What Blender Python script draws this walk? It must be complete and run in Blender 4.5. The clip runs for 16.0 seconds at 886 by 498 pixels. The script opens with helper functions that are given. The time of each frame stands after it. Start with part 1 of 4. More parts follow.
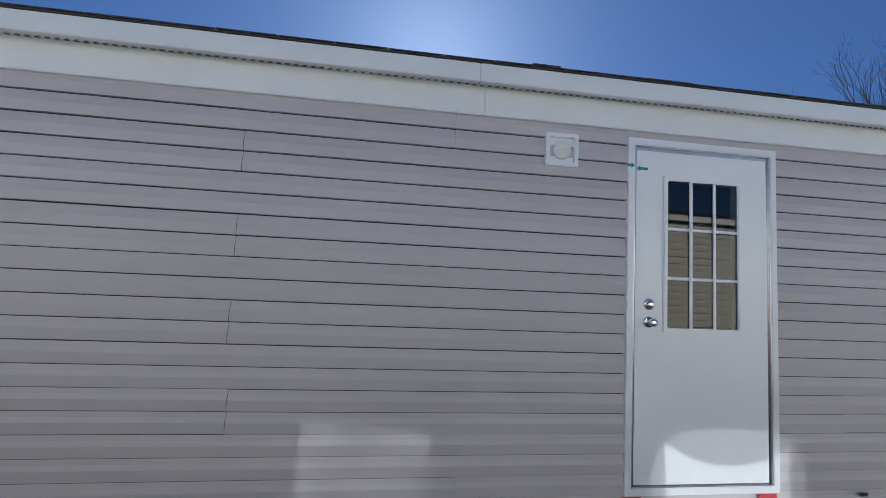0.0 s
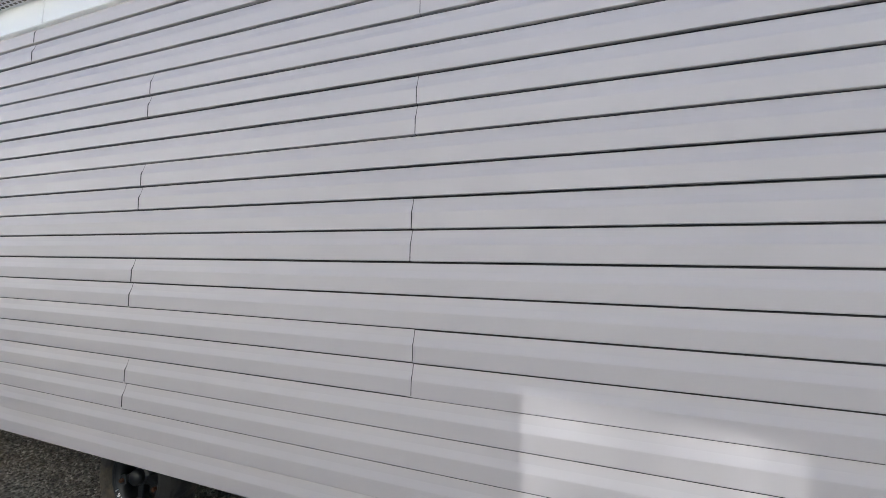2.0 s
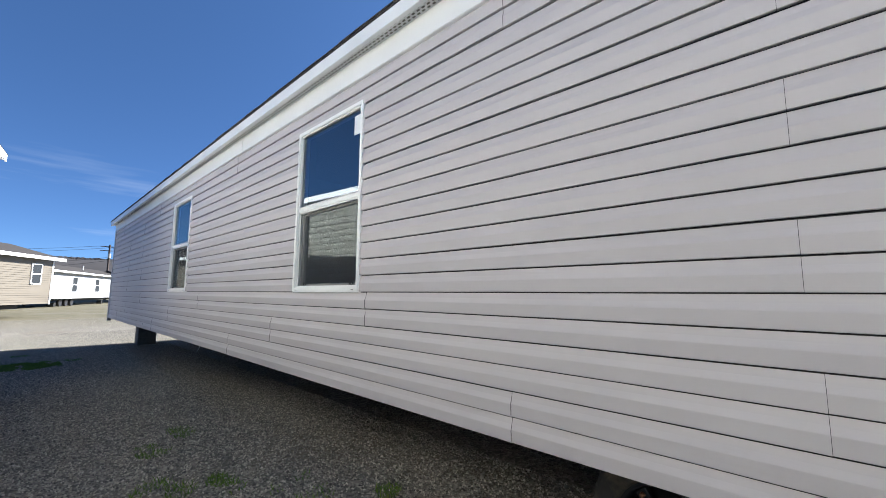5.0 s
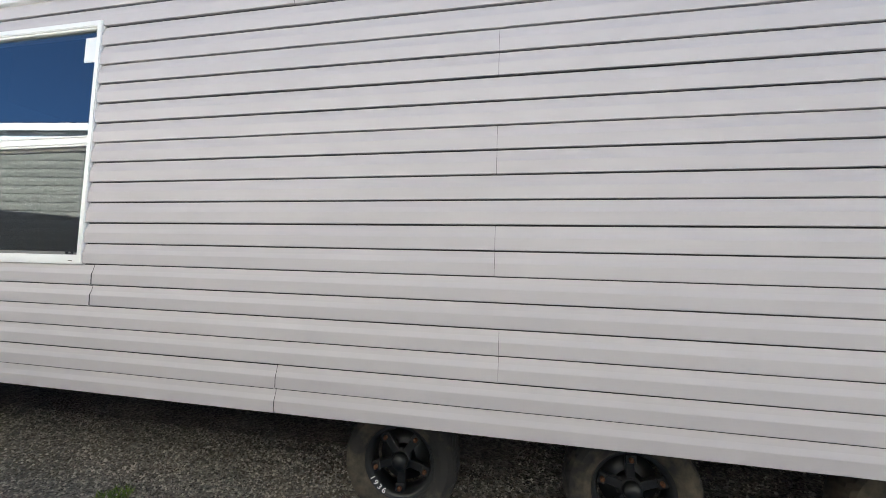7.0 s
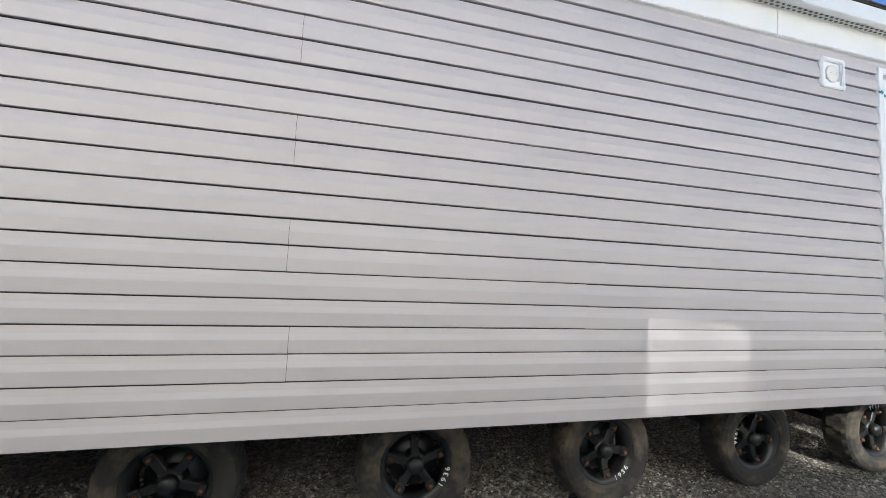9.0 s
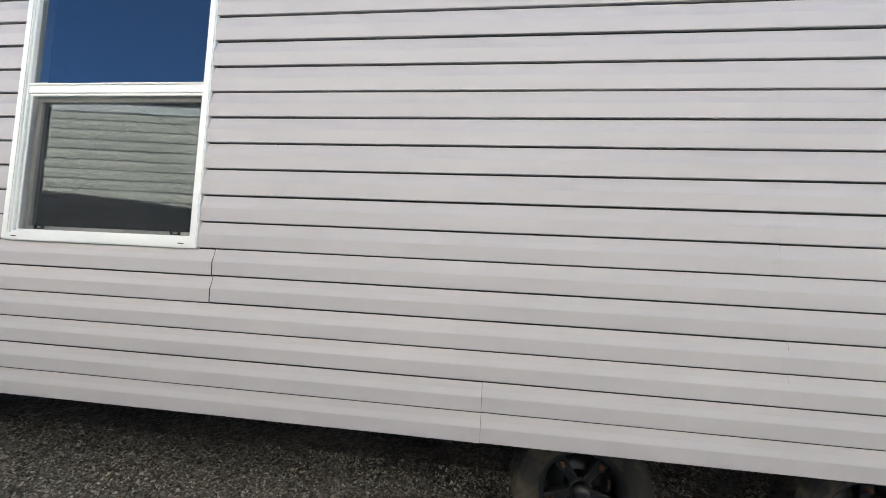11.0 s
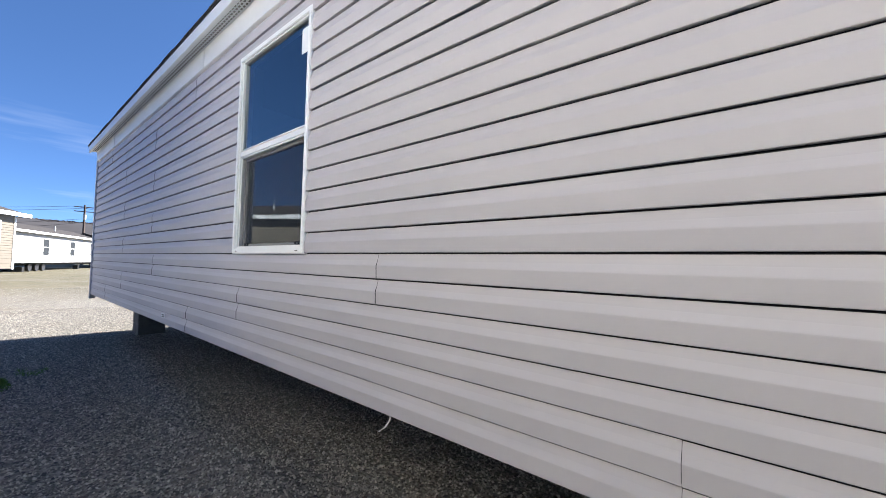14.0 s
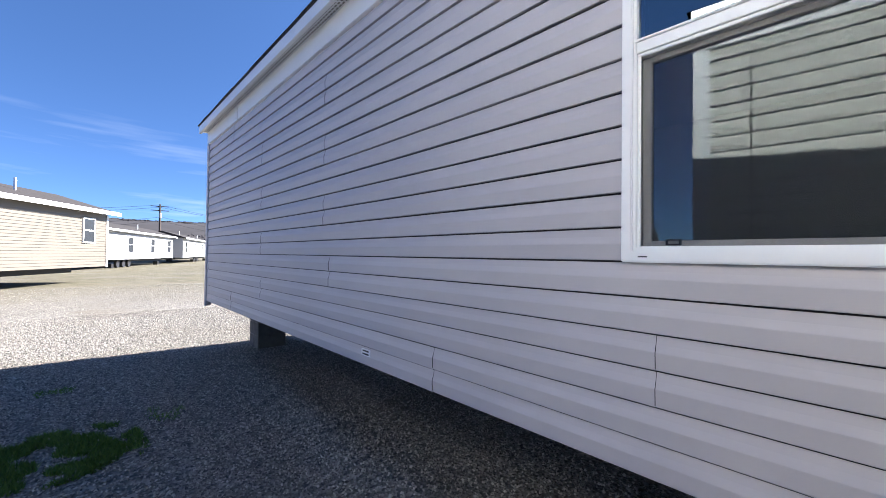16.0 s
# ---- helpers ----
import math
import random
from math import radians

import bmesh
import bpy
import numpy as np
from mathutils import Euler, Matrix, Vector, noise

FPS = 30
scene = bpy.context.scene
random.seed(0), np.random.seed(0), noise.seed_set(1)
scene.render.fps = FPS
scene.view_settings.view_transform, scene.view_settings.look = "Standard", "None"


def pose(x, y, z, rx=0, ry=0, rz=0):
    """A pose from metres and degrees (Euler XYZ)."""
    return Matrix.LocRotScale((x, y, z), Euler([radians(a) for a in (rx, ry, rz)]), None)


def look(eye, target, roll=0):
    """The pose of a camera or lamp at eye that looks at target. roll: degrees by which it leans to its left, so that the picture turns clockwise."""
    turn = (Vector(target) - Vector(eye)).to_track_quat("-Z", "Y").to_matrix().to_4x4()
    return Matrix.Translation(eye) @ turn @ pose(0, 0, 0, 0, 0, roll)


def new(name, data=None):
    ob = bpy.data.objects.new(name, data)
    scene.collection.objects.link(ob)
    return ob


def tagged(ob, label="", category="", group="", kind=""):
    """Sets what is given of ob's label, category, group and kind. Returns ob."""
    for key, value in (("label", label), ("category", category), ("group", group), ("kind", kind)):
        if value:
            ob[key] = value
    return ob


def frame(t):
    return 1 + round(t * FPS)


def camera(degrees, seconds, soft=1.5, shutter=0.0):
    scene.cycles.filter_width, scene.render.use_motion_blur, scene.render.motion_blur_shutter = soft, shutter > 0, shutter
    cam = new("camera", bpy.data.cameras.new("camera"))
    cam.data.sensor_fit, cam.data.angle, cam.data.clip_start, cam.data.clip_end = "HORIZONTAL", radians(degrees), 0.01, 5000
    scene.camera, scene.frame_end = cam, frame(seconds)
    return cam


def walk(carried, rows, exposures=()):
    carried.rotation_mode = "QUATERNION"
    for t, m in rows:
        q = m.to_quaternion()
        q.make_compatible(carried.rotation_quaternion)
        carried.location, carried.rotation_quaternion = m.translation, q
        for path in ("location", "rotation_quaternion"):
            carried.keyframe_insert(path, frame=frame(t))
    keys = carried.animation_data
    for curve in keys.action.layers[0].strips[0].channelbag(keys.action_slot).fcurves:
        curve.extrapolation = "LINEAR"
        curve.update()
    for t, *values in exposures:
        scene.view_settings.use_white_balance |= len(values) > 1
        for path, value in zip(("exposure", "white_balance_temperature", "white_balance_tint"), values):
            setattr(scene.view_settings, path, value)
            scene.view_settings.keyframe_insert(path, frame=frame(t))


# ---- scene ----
cam = camera(97.2, 16.0, soft=0.7)
PATH = [
    (0, (1.729, -2.179, 2.032), (1.974, -0.199, 2.175), 2.7),
    (0.5, (1.794, -1.828, 2.003), (1.999, 0.153, 2.186), 2.5),
    (1, (1.75, -1.601, 1.817), (1.778, 0.39, 1.998), 2.2),
    (1.5, (1.674, -1.39, 1.66), (1.403, 0.585, 1.824), 2.3),
    (2, (1.456, -1.241, 1.562), (0.786, 0.635, 1.737), 1.9),
    (2.5, (1.033, -1.013, 1.457), (0.07, 0.73, 1.647), 1.9),
    (3, (0.477, -0.811, 1.355), (-0.765, 0.734, 1.62), 1.5),
    (3.5, (0.025, -0.911, 1.394), (-1.375, 0.47, 1.76), 0.9),
    (3.7, (-0.129, -0.991, 1.37), (-1.555, 0.355, 1.766), 0.9),
    (5.8, (-0.543, -1.759, 1.409), (-1.719, -0.143, 1.507), 1.4),
    (6, (-0.528, -1.758, 1.408), (-1.6, -0.073, 1.519), 1.4),
    (6.5, (-0.476, -1.76, 1.409), (-1.223, 0.092, 1.53), 1.8),
    (7, (-0.416, -1.731, 1.405), (-0.809, 0.225, 1.537), 1.8),
    (7.5, (-0.337, -1.73, 1.397), (-0.355, 0.265, 1.546), 2.0),
    (8, (-0.283, -1.763, 1.418), (0.066, 0.202, 1.554), 2.4),
    (8.2, (-0.262, -1.769, 1.432), (0.236, 0.165, 1.557), 2.4),
    (10.3, (-0.88, -1.655, 1.376), (-0.602, 0.318, 1.532), 2.8),
    (10.5, (-1.078, -1.593, 1.393), (-0.926, 0.397, 1.515), 3.0),
    (11, (-1.557, -1.523, 1.355), (-1.802, 0.459, 1.473), 3.0),
    (11.5, (-2.122, -1.44, 1.384), (-2.742, 0.46, 1.457), 2.7),
    (12, (-2.685, -1.343, 1.399), (-3.654, 0.405, 1.471), 2.4),
    (12.5, (-3.247, -1.288, 1.397), (-4.446, 0.311, 1.467), 1.9),
    (13, (-3.862, -1.139, 1.37), (-5.073, 0.45, 1.451), 1.7),
    (13.5, (-4.468, -1.156, 1.385), (-5.734, 0.39, 1.464), 1.6),
    (14, (-5.055, -1.121, 1.359), (-6.364, 0.388, 1.44), 1.4),
    (14.5, (-5.691, -1.198, 1.388), (-7.06, 0.259, 1.463), 1.2),
    (15, (-6.225, -1.223, 1.409), (-7.645, 0.185, 1.471), 1.0),
    (15.5, (-6.855, -1.24, 1.426), (-8.292, 0.15, 1.472), 0.9),
    (16, (-7.452, -1.324, 1.416), (-8.922, 0.032, 1.448), 0.7),
]
EXPOSURES = [(0, 1.10, 5640, 12), (0.5, 1.26, 5650, 12), (1, 1.62, 5680, 12), (1.5, 2.08, 5830, 11), (2, 2.20, 5930, 11), (3, 2.24, 6030, 10), (3.7, 2.02, 5960, 10), (5.8, 2.24, 6060, 10), (7, 2.43, 6130, 10),
             (8, 2.43, 6130, 10), (10.5, 2.48, 6180, 10), (11.5, 2.47, 6160, 10), (12, 2.42, 6150, 10), (12.5, 2.26, 6080, 10), (13.5, 2.46, 6150, 13), (14.5, 2.50, 6100, 13), (15.3, 2.54, 6050, 15), (16, 2.58, 6010, 15)]
walk(cam, [(t, look(eye, target, roll)) for t, eye, target, roll in PATH], EXPOSURES)

# ---- world and sun ----
SUN_DIR = Vector((0.065, 0.862, 0.503)).normalized()
world = bpy.data.worlds.new("sky")
scene.world = world
world.use_nodes = True
wn, wl = world.node_tree.nodes, world.node_tree.links
sky = wn.new("ShaderNodeTexSky")
sky.sky_type = "NISHITA"
sky.sun_disc = False
sky.sun_elevation = math.asin(SUN_DIR.z)
sky.sun_rotation = math.atan2(SUN_DIR.x, SUN_DIR.y)
sky.air_density, sky.dust_density, sky.ozone_density = 0.42, 0.2, 3.0
# thin streaks of high cloud low over the horizon
wco = wn.new("ShaderNodeTexCoord")
wmap = wn.new("ShaderNodeMapping")
wmap.inputs["Scale"].default_value = (2.2, 2.2, 26)
wmap.inputs["Rotation"].default_value = (0.0, 0.09, 0.0)
wl.new(wco.outputs["Generated"], wmap.inputs[0])
wno = wn.new("ShaderNodeTexNoise")
wno.inputs["Scale"].default_value, wno.inputs["Detail"].default_value = 1.6, 7
wl.new(wmap.outputs[0], wno.inputs["Vector"])
wra = wn.new("ShaderNodeMapRange")
wra.inputs[1].default_value, wra.inputs[2].default_value, wra.inputs[4].default_value = 0.58, 0.8, 0.34
wl.new(wno.outputs["Fac"], wra.inputs[0])
wse = wn.new("ShaderNodeSeparateXYZ")
wl.new(wco.outputs["Generated"], wse.inputs[0])
wlow = wn.new("ShaderNodeMapRange")
wlow.inputs[1].default_value, wlow.inputs[2].default_value, wlow.inputs[3].default_value, wlow.inputs[4].default_value = 0.08, 0.3, 1.0, 0.0
wl.new(wse.outputs[2], wlow.inputs[0])
wmul = wn.new("ShaderNodeMath")
wmul.operation = "MULTIPLY"
wl.new(wra.outputs[0], wmul.inputs[0])
wl.new(wlow.outputs[0], wmul.inputs[1])
wmix = wn.new("ShaderNodeMix")
wmix.data_type = "RGBA"
wmix.inputs[7].default_value = (4.2, 4.5, 4.9, 1)
wl.new(wmul.outputs[0], wmix.inputs[0])
clear = wn.new("ShaderNodeMix")
clear.data_type, clear.blend_type = "RGBA", "MULTIPLY"
clear.inputs[0].default_value = 1.0
# deep blue overhead, not so pale low down
wgrade = wn.new("ShaderNodeValToRGB")
wgrade.color_ramp.elements[0].position, wgrade.color_ramp.elements[0].color = 0.0, (0.46, 0.55, 0.62, 1)
wgrade.color_ramp.elements[1].position, wgrade.color_ramp.elements[1].color = 0.75, (0.84, 1.03, 1.12, 1)
wl.new(wse.outputs[2], wgrade.inputs[0])
wl.new(wgrade.outputs[0], clear.inputs[7])
wl.new(sky.outputs[0], clear.inputs[6])
wl.new(clear.outputs[2], wmix.inputs[6])
wl.new(wmix.outputs[2], wn["Background"].inputs["Color"])
wn["Background"].inputs["Strength"].default_value = 0.057

sun_data = bpy.data.lights.new("sun", "SUN")
sun_data.energy, sun_data.angle, sun_data.color = 4.4, radians(0.5), (1.0, 0.95, 0.87)
sun = new("sun", sun_data)
sun.matrix_world = look((0, 0, 30), tuple(Vector((0, 0, 30)) - SUN_DIR))



def thrown_back(name, at, width, height, watts):
    """Sunlight that a pane of the home opposite throws on to the shaded wall: a narrow beam from that pane."""
    data = bpy.data.lights.new(name, "AREA")
    data.shape, data.size, data.size_y, data.spread, data.energy, data.color = "RECTANGLE", width, height, radians(0.9), watts, (1.0, 0.98, 0.91)
    lamp = new(name, data)
    lamp.matrix_world = look(at, tuple(Vector(at) + Vector((0.13, 0.86, -0.433))))
    data.use_nodes = True
    n, l = data.node_tree.nodes, data.node_tree.links
    place = n.new("ShaderNodeNewGeometry").outputs["Position"]

    def along(v):
        d = n.new("ShaderNodeVectorMath")
        d.operation = "DOT_PRODUCT"
        l.new(place, d.inputs[0])
        d.inputs[1].default_value = v
        return d.outputs["Value"]

    def calc(kind, a, b):
        c = n.new("ShaderNodeMath")
        c.operation = kind
        for i, v in enumerate((a, b)):
            if isinstance(v, (int, float)):
                c.inputs[i].default_value = v
            else:
                l.new(v, c.inputs[i])
        return c.outputs[0]

    # where the beam meets the wall
    return n, l, place, calc, along((1, -0.151, 0)), along((0, 0.5035, 1))


n_, l_, place_, calc, bx, bz = thrown_back("window_glint", (1.207, -2.8, 2.125), 0.68, 0.90, 0.125)
ripple = n_.new("ShaderNodeTexNoise")
ripple.inputs["Scale"].default_value, ripple.inputs["Detail"].default_value, ripple.inputs["Distortion"].default_value = 7.0, 2.0, 0.8
l_.new(place_, ripple.inputs["Vector"])
l_.new(calc("ADD", 0.45, calc("MULTIPLY", calc("POWER", ripple.outputs["Fac"], 2.5), 3.1)), n_["Emission"].inputs["Strength"])
# a bowed pane: a faint dome with a bright crescent in it
n_, l_, place_, calc, bx, bz = thrown_back("bowed_pane_glint", (3.377, -2.76, 2.135), 1.04, 0.82, 0.62)
du, dv = calc("DIVIDE", calc("SUBTRACT", bx, 3.79), 0.52), calc("DIVIDE", calc("MAXIMUM", calc("SUBTRACT", bz, 0.86), 0.0), 0.345)
dome = calc("LESS_THAN", calc("ADD", calc("MULTIPLY", du, calc("MULTIPLY", du, calc("MULTIPLY", du, du))), calc("MULTIPLY", dv, dv)), 1.0)
cu = calc("SUBTRACT", bx, 3.80)
crescent = calc("LESS_THAN", bz, calc("ADD", calc("MULTIPLY", calc("MULTIPLY", cu, cu), 0.72), 0.985))
inner = calc("LESS_THAN", calc("ABSOLUTE", calc("ADD", cu, calc("MULTIPLY", bz, 0.02)), 0.0), 0.41)
l_.new(calc("MULTIPLY", dome, calc("ADD", 0.4, calc("MULTIPLY", 0.95, calc("MULTIPLY", crescent, inner)))), n_["Emission"].inputs["Strength"])


# ---- materials ----
def material(name):
    m = bpy.data.materials.new(name)
    m.use_nodes = True
    n, l = m.node_tree.nodes, m.node_tree.links
    return m, n, l, n["Principled BSDF"]


def ramp(n, l, source, stops):
    r = n.new("ShaderNodeValToRGB")
    while len(r.color_ramp.elements) < len(stops):
        r.color_ramp.elements.new(0.5)
    for e, (p, c) in zip(r.color_ramp.elements, stops):
        e.position, e.color = p, (*c, 1)
    l.new(source, r.inputs[0])
    return r.outputs[0]


def noise_tex(n, l, scale, detail=4, stretch=(1, 1, 1), rough=0.55):
    co = n.new("ShaderNodeNewGeometry")
    mp = n.new("ShaderNodeMapping")
    mp.inputs["Scale"].default_value = stretch
    l.new(co.outputs["Position"], mp.inputs[0])
    t = n.new("ShaderNodeTexNoise")
    t.inputs["Scale"].default_value, t.inputs["Detail"].default_value = scale, detail
    t.inputs["Roughness"].default_value = rough
    l.new(mp.outputs[0], t.inputs["Vector"])
    return t.outputs["Fac"]


def bump(n, l, p, height, strength, distance, normal=None):
    b = n.new("ShaderNodeBump")
    b.inputs["Strength"].default_value, b.inputs["Distance"].default_value = strength, distance
    l.new(height, b.inputs["Height"])
    if normal:
        l.new(normal, b.inputs["Normal"])
    l.new(b.outputs[0], p.inputs["Normal"])
    return b.outputs[0]


def mixed(n, l, a, b, fac, kind="MIX"):
    x = n.new("ShaderNodeMix")
    x.data_type, x.blend_type = "RGBA", kind
    if isinstance(fac, float):
        x.inputs[0].default_value = fac
    else:
        l.new(fac, x.inputs[0])
    for sock, v in ((x.inputs[6], a), (x.inputs[7], b)):
        if isinstance(v, tuple):
            sock.default_value = (*v, 1)
        else:
            l.new(v, sock)
    return x.outputs[2]


def vinyl(name, base, dirt, rough=0.42, grain=0.25):
    """Embossed vinyl siding: fine grain along x, faint panel-to-panel tone, dust and streaks."""
    m, n, l, p = material(name)
    big = noise_tex(n, l, 0.9, 3, (1, 1, 2.5))
    fine = noise_tex(n, l, 60, 5, (0.06, 1, 1))
    tone = ramp(n, l, big, [(0.3, tuple(c * 0.96 for c in base)), (0.7, tuple(c * 1.03 for c in base))])
    info = n.new("ShaderNodeObjectInfo")
    each = ramp(n, l, info.outputs["Random"], [(0, (0.965, 0.965, 0.97)), (1, (1.02, 1.02, 1.015))])
    tone = mixed(n, l, tone, each, 1.0, "MULTIPLY")
    spots = ramp(n, l, noise_tex(n, l, 7, 6, (0.5, 1, 1.6), 0.7), [(0.6, (0, 0, 0)), (0.85, (0.35, 0.35, 0.35))])
    l.new(mixed(n, l, tone, dirt, spots), p.inputs["Base Color"])
    p.inputs["Roughness"].default_value = rough
    p.inputs["Specular IOR Level"].default_value = 0.4
    bump(n, l, p, fine, grain, 0.0012)
    return m


def plain(name, base, rough=0.5, metal=0.0, vary=0.06, scale=6.0, relief=0.0):
    m, n, l, p = material(name)
    f = noise_tex(n, l, scale, 5)
    l.new(ramp(n, l, f, [(0.3, tuple(c * (1 - vary) for c in base)), (0.72, tuple(min(1, c * (1 + vary)) for c in base))]), p.inputs["Base Color"])
    p.inputs["Roughness"].default_value, p.inputs["Metallic"].default_value = rough, metal
    if relief:
        bump(n, l, p, noise_tex(n, l, scale * 12, 4), 0.5, relief)
    return m


def glass(name, tint, ior, gloss=(0.86, 0.96, 0.97)):
    m, n, l, p = material(name)
    n.remove(p)
    tr, gl, mx, fr = (n.new("ShaderNode" + k) for k in ("BsdfTransparent", "BsdfGlossy", "MixShader", "Fresnel"))
    tr.inputs[0].default_value = (*tint, 1)
    gl.inputs["Roughness"].default_value = 0.0
    gl.inputs["Color"].default_value = (*gloss, 1)
    fr.inputs[0].default_value = ior
    b = n.new("ShaderNodeBump")
    b.inputs["Strength"].default_value, b.inputs["Distance"].default_value = 0.03, 0.003
    l.new(noise_tex(n, l, 2.2, 1), b.inputs["Height"])
    l.new(b.outputs[0], gl.inputs["Normal"])
    l.new(fr.outputs[0], mx.inputs[0])
    l.new(tr.outputs[0], mx.inputs[1])
    l.new(gl.outputs[0], mx.inputs[2])
    l.new(mx.outputs[0], n["Material Output"].inputs[0])
    return m


def mesh_screen(name):
    """Insect mesh: a fine dark weave that lets two thirds of the light through."""
    m, n, l, p = material(name)
    p.inputs["Base Color"].default_value = (0.02, 0.02, 0.022, 1)
    p.inputs["Roughness"].default_value = 0.6
    tr, mx = n.new("ShaderNodeBsdfTransparent"), n.new("ShaderNodeMixShader")
    mx.inputs[0].default_value = 0.34
    l.new(tr.outputs[0], mx.inputs[1])
    l.new(p.outputs[0], mx.inputs[2])
    l.new(mx.outputs[0], n["Material Output"].inputs[0])
    return m


def gravel_ground(name):
    m, n, l, p = material(name)
    co = n.new("ShaderNodeNewGeometry")
    vo = n.new("ShaderNodeTexVoronoi")
    vo.inputs["Scale"].default_value = 42
    l.new(co.outputs["Position"], vo.inputs["Vector"])
    tone = ramp(n, l, vo.outputs["Color"], [(0.1, (0.068, 0.064, 0.057)), (0.5, (0.18, 0.165, 0.138)), (0.9, (0.36, 0.332, 0.28))])
    patch = noise_tex(n, l, 0.6, 5)
    dirt = ramp(n, l, patch, [(0.5, (0, 0, 0)), (0.68, (0.6, 0.6, 0.6))])
    near = mixed(n, l, tone, (0.15, 0.125, 0.09), dirt)
    straw = ramp(n, l, noise_tex(n, l, 1.4, 8, (1, 1, 1), 0.7), [(0.3, (0.075, 0.07, 0.035)), (0.55, (0.135, 0.118, 0.07)), (0.8, (0.19, 0.175, 0.135))])
    sx = n.new("ShaderNodeSeparateXYZ")
    l.new(co.outputs["Position"], sx.inputs[0])
    mr = n.new("ShaderNodeMapRange")
    mr.inputs[1].default_value, mr.inputs[2].default_value = -19, -30
    l.new(sx.outputs[0], mr.inputs[0])
    add = n.new("ShaderNodeMath")
    add.operation = "MULTIPLY"
    l.new(mr.outputs[0], add.inputs[0])
    l.new(ramp(n, l, noise_tex(n, l, 0.35, 6), [(0.25, (0.3, 0.3, 0.3)), (0.5, (1, 1, 1))]), add.inputs[1])
    l.new(mixed(n, l, near, straw, add.outputs[0]), p.inputs["Base Color"])
    p.inputs["Roughness"].default_value = 0.9
    bump(n, l, p, vo.outputs["Distance"], 0.9, 0.02)
    return m


def island_mat(name, stops, rough=0.9):
    m, n, l, p = material(name)
    g = n.new("ShaderNodeNewGeometry")
    l.new(ramp(n, l, g.outputs["Random Per Island"], stops), p.inputs["Base Color"])
    p.inputs["Roughness"].default_value = rough
    return m


M_SIDING = vinyl("taupe_vinyl", (0.520, 0.489, 0.493), (0.42, 0.39, 0.37), 0.5, 0.14)
M_CREAM = vinyl("cream_vinyl", (0.66, 0.645, 0.565), (0.5, 0.47, 0.4), 0.42, 0.05)
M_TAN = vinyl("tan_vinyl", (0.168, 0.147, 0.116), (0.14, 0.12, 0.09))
M_WHITEV = vinyl("white_vinyl_siding", (0.4, 0.4, 0.4), (0.6, 0.58, 0.52))
M_TRIM = plain("white_vinyl_trim", (0.80, 0.81, 0.81), 0.35, 0, 0.03, 3)
M_DOOR = plain("white_door_paint", (0.85, 0.86, 0.86), 0.38, 0, 0.025, 2.5, 0.0003)
M_FRAME = plain("white_window_vinyl", (0.86, 0.86, 0.84), 0.3, 0, 0.02, 5)
M_ALU = plain("mill_aluminium", (0.62, 0.63, 0.64), 0.28, 1.0, 0.1, 20)
M_CHROME = plain("brushed_chrome", (0.75, 0.74, 0.72), 0.16, 1.0, 0.05, 30)
M_SPACER = plain("grey_spacer", (0.42, 0.41, 0.38), 0.5)
M_SLOT = plain("shaded_vent_slot", (0.16, 0.16, 0.14), 0.7)
M_BLACK = plain("black_plastic", (0.02, 0.02, 0.022), 0.45)
M_VENT = plain("ivory_plastic", (0.76, 0.74, 0.69), 0.45, 0, 0.03, 10)
M_SHINGLE = plain("asphalt_shingle", (0.055, 0.050, 0.047), 0.95, 0, 0.35, 30, 0.004)
M_BROWNROOF = plain("brown_shingle", (0.030, 0.025, 0.022), 0.98, 0, 0.3, 8, 0.004)
# belly wrap; also the black backing that puts shade into the lap gaps
M_WRAP_AND_SHADE = plain("black_wrap_and_shade", (0.012, 0.012, 0.013), 0.6, 0, 0.3, 4)
M_STEEL = plain("painted_black_steel", (0.018, 0.018, 0.018), 0.38, 0, 0.4, 9, 0.001)
M_RUBBER, _n, _l, _p = material("dusty_tyre_rubber")
_mud = ramp(_n, _l, noise_tex(_n, _l, 5, 6, (1, 1, 1), 0.65), [(0.47, (0, 0, 0)), (0.74, (1, 1, 1))])
_l.new(mixed(_n, _l, (0.028, 0.026, 0.024), (0.15, 0.12, 0.08), _mud), _p.inputs["Base Color"])
_p.inputs["Roughness"].default_value = 0.85
bump(_n, _l, _p, noise_tex(_n, _l, 60, 5), 0.5, 0.002)
M_RUST = plain("rusty_steel", (0.16, 0.07, 0.035), 0.85, 0.2, 0.5, 40, 0.001)
M_BLOCK = plain("weathered_concrete_block", (0.12, 0.115, 0.105), 0.95, 0, 0.2, 12, 0.003)
# darker than pale gypsum: the dimness of the rooms is in this colour
M_DIM_INSIDE = plain("dimmed_interior_gypsum", (0.24, 0.23, 0.21), 0.8, 0, 0.03, 2)
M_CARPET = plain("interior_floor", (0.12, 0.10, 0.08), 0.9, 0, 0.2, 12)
M_PAPER = plain("white_sticker_paper", (0.78, 0.80, 0.80), 0.6, 0, 0.02, 5)
M_TEAL = plain("teal_tape", (0.02, 0.22, 0.25), 0.5)
M_RED = plain("red_sticker_ink", (0.55, 0.06, 0.08), 0.6)
M_INK = plain("black_ink", (0.02, 0.02, 0.02), 0.6)
M_CHALK = plain("white_paint_marker", (0.75, 0.75, 0.72), 0.7)
M_GLASS = glass("window_glass", (0.60, 0.68, 0.66), 2.02)
M_UPPER_GLASS = glass("upper_window_glass", (0.60, 0.68, 0.66), 2.85)
M_INNER_GLASS = glass("inner_window_glass", (0.92, 0.95, 0.94), 1.35)
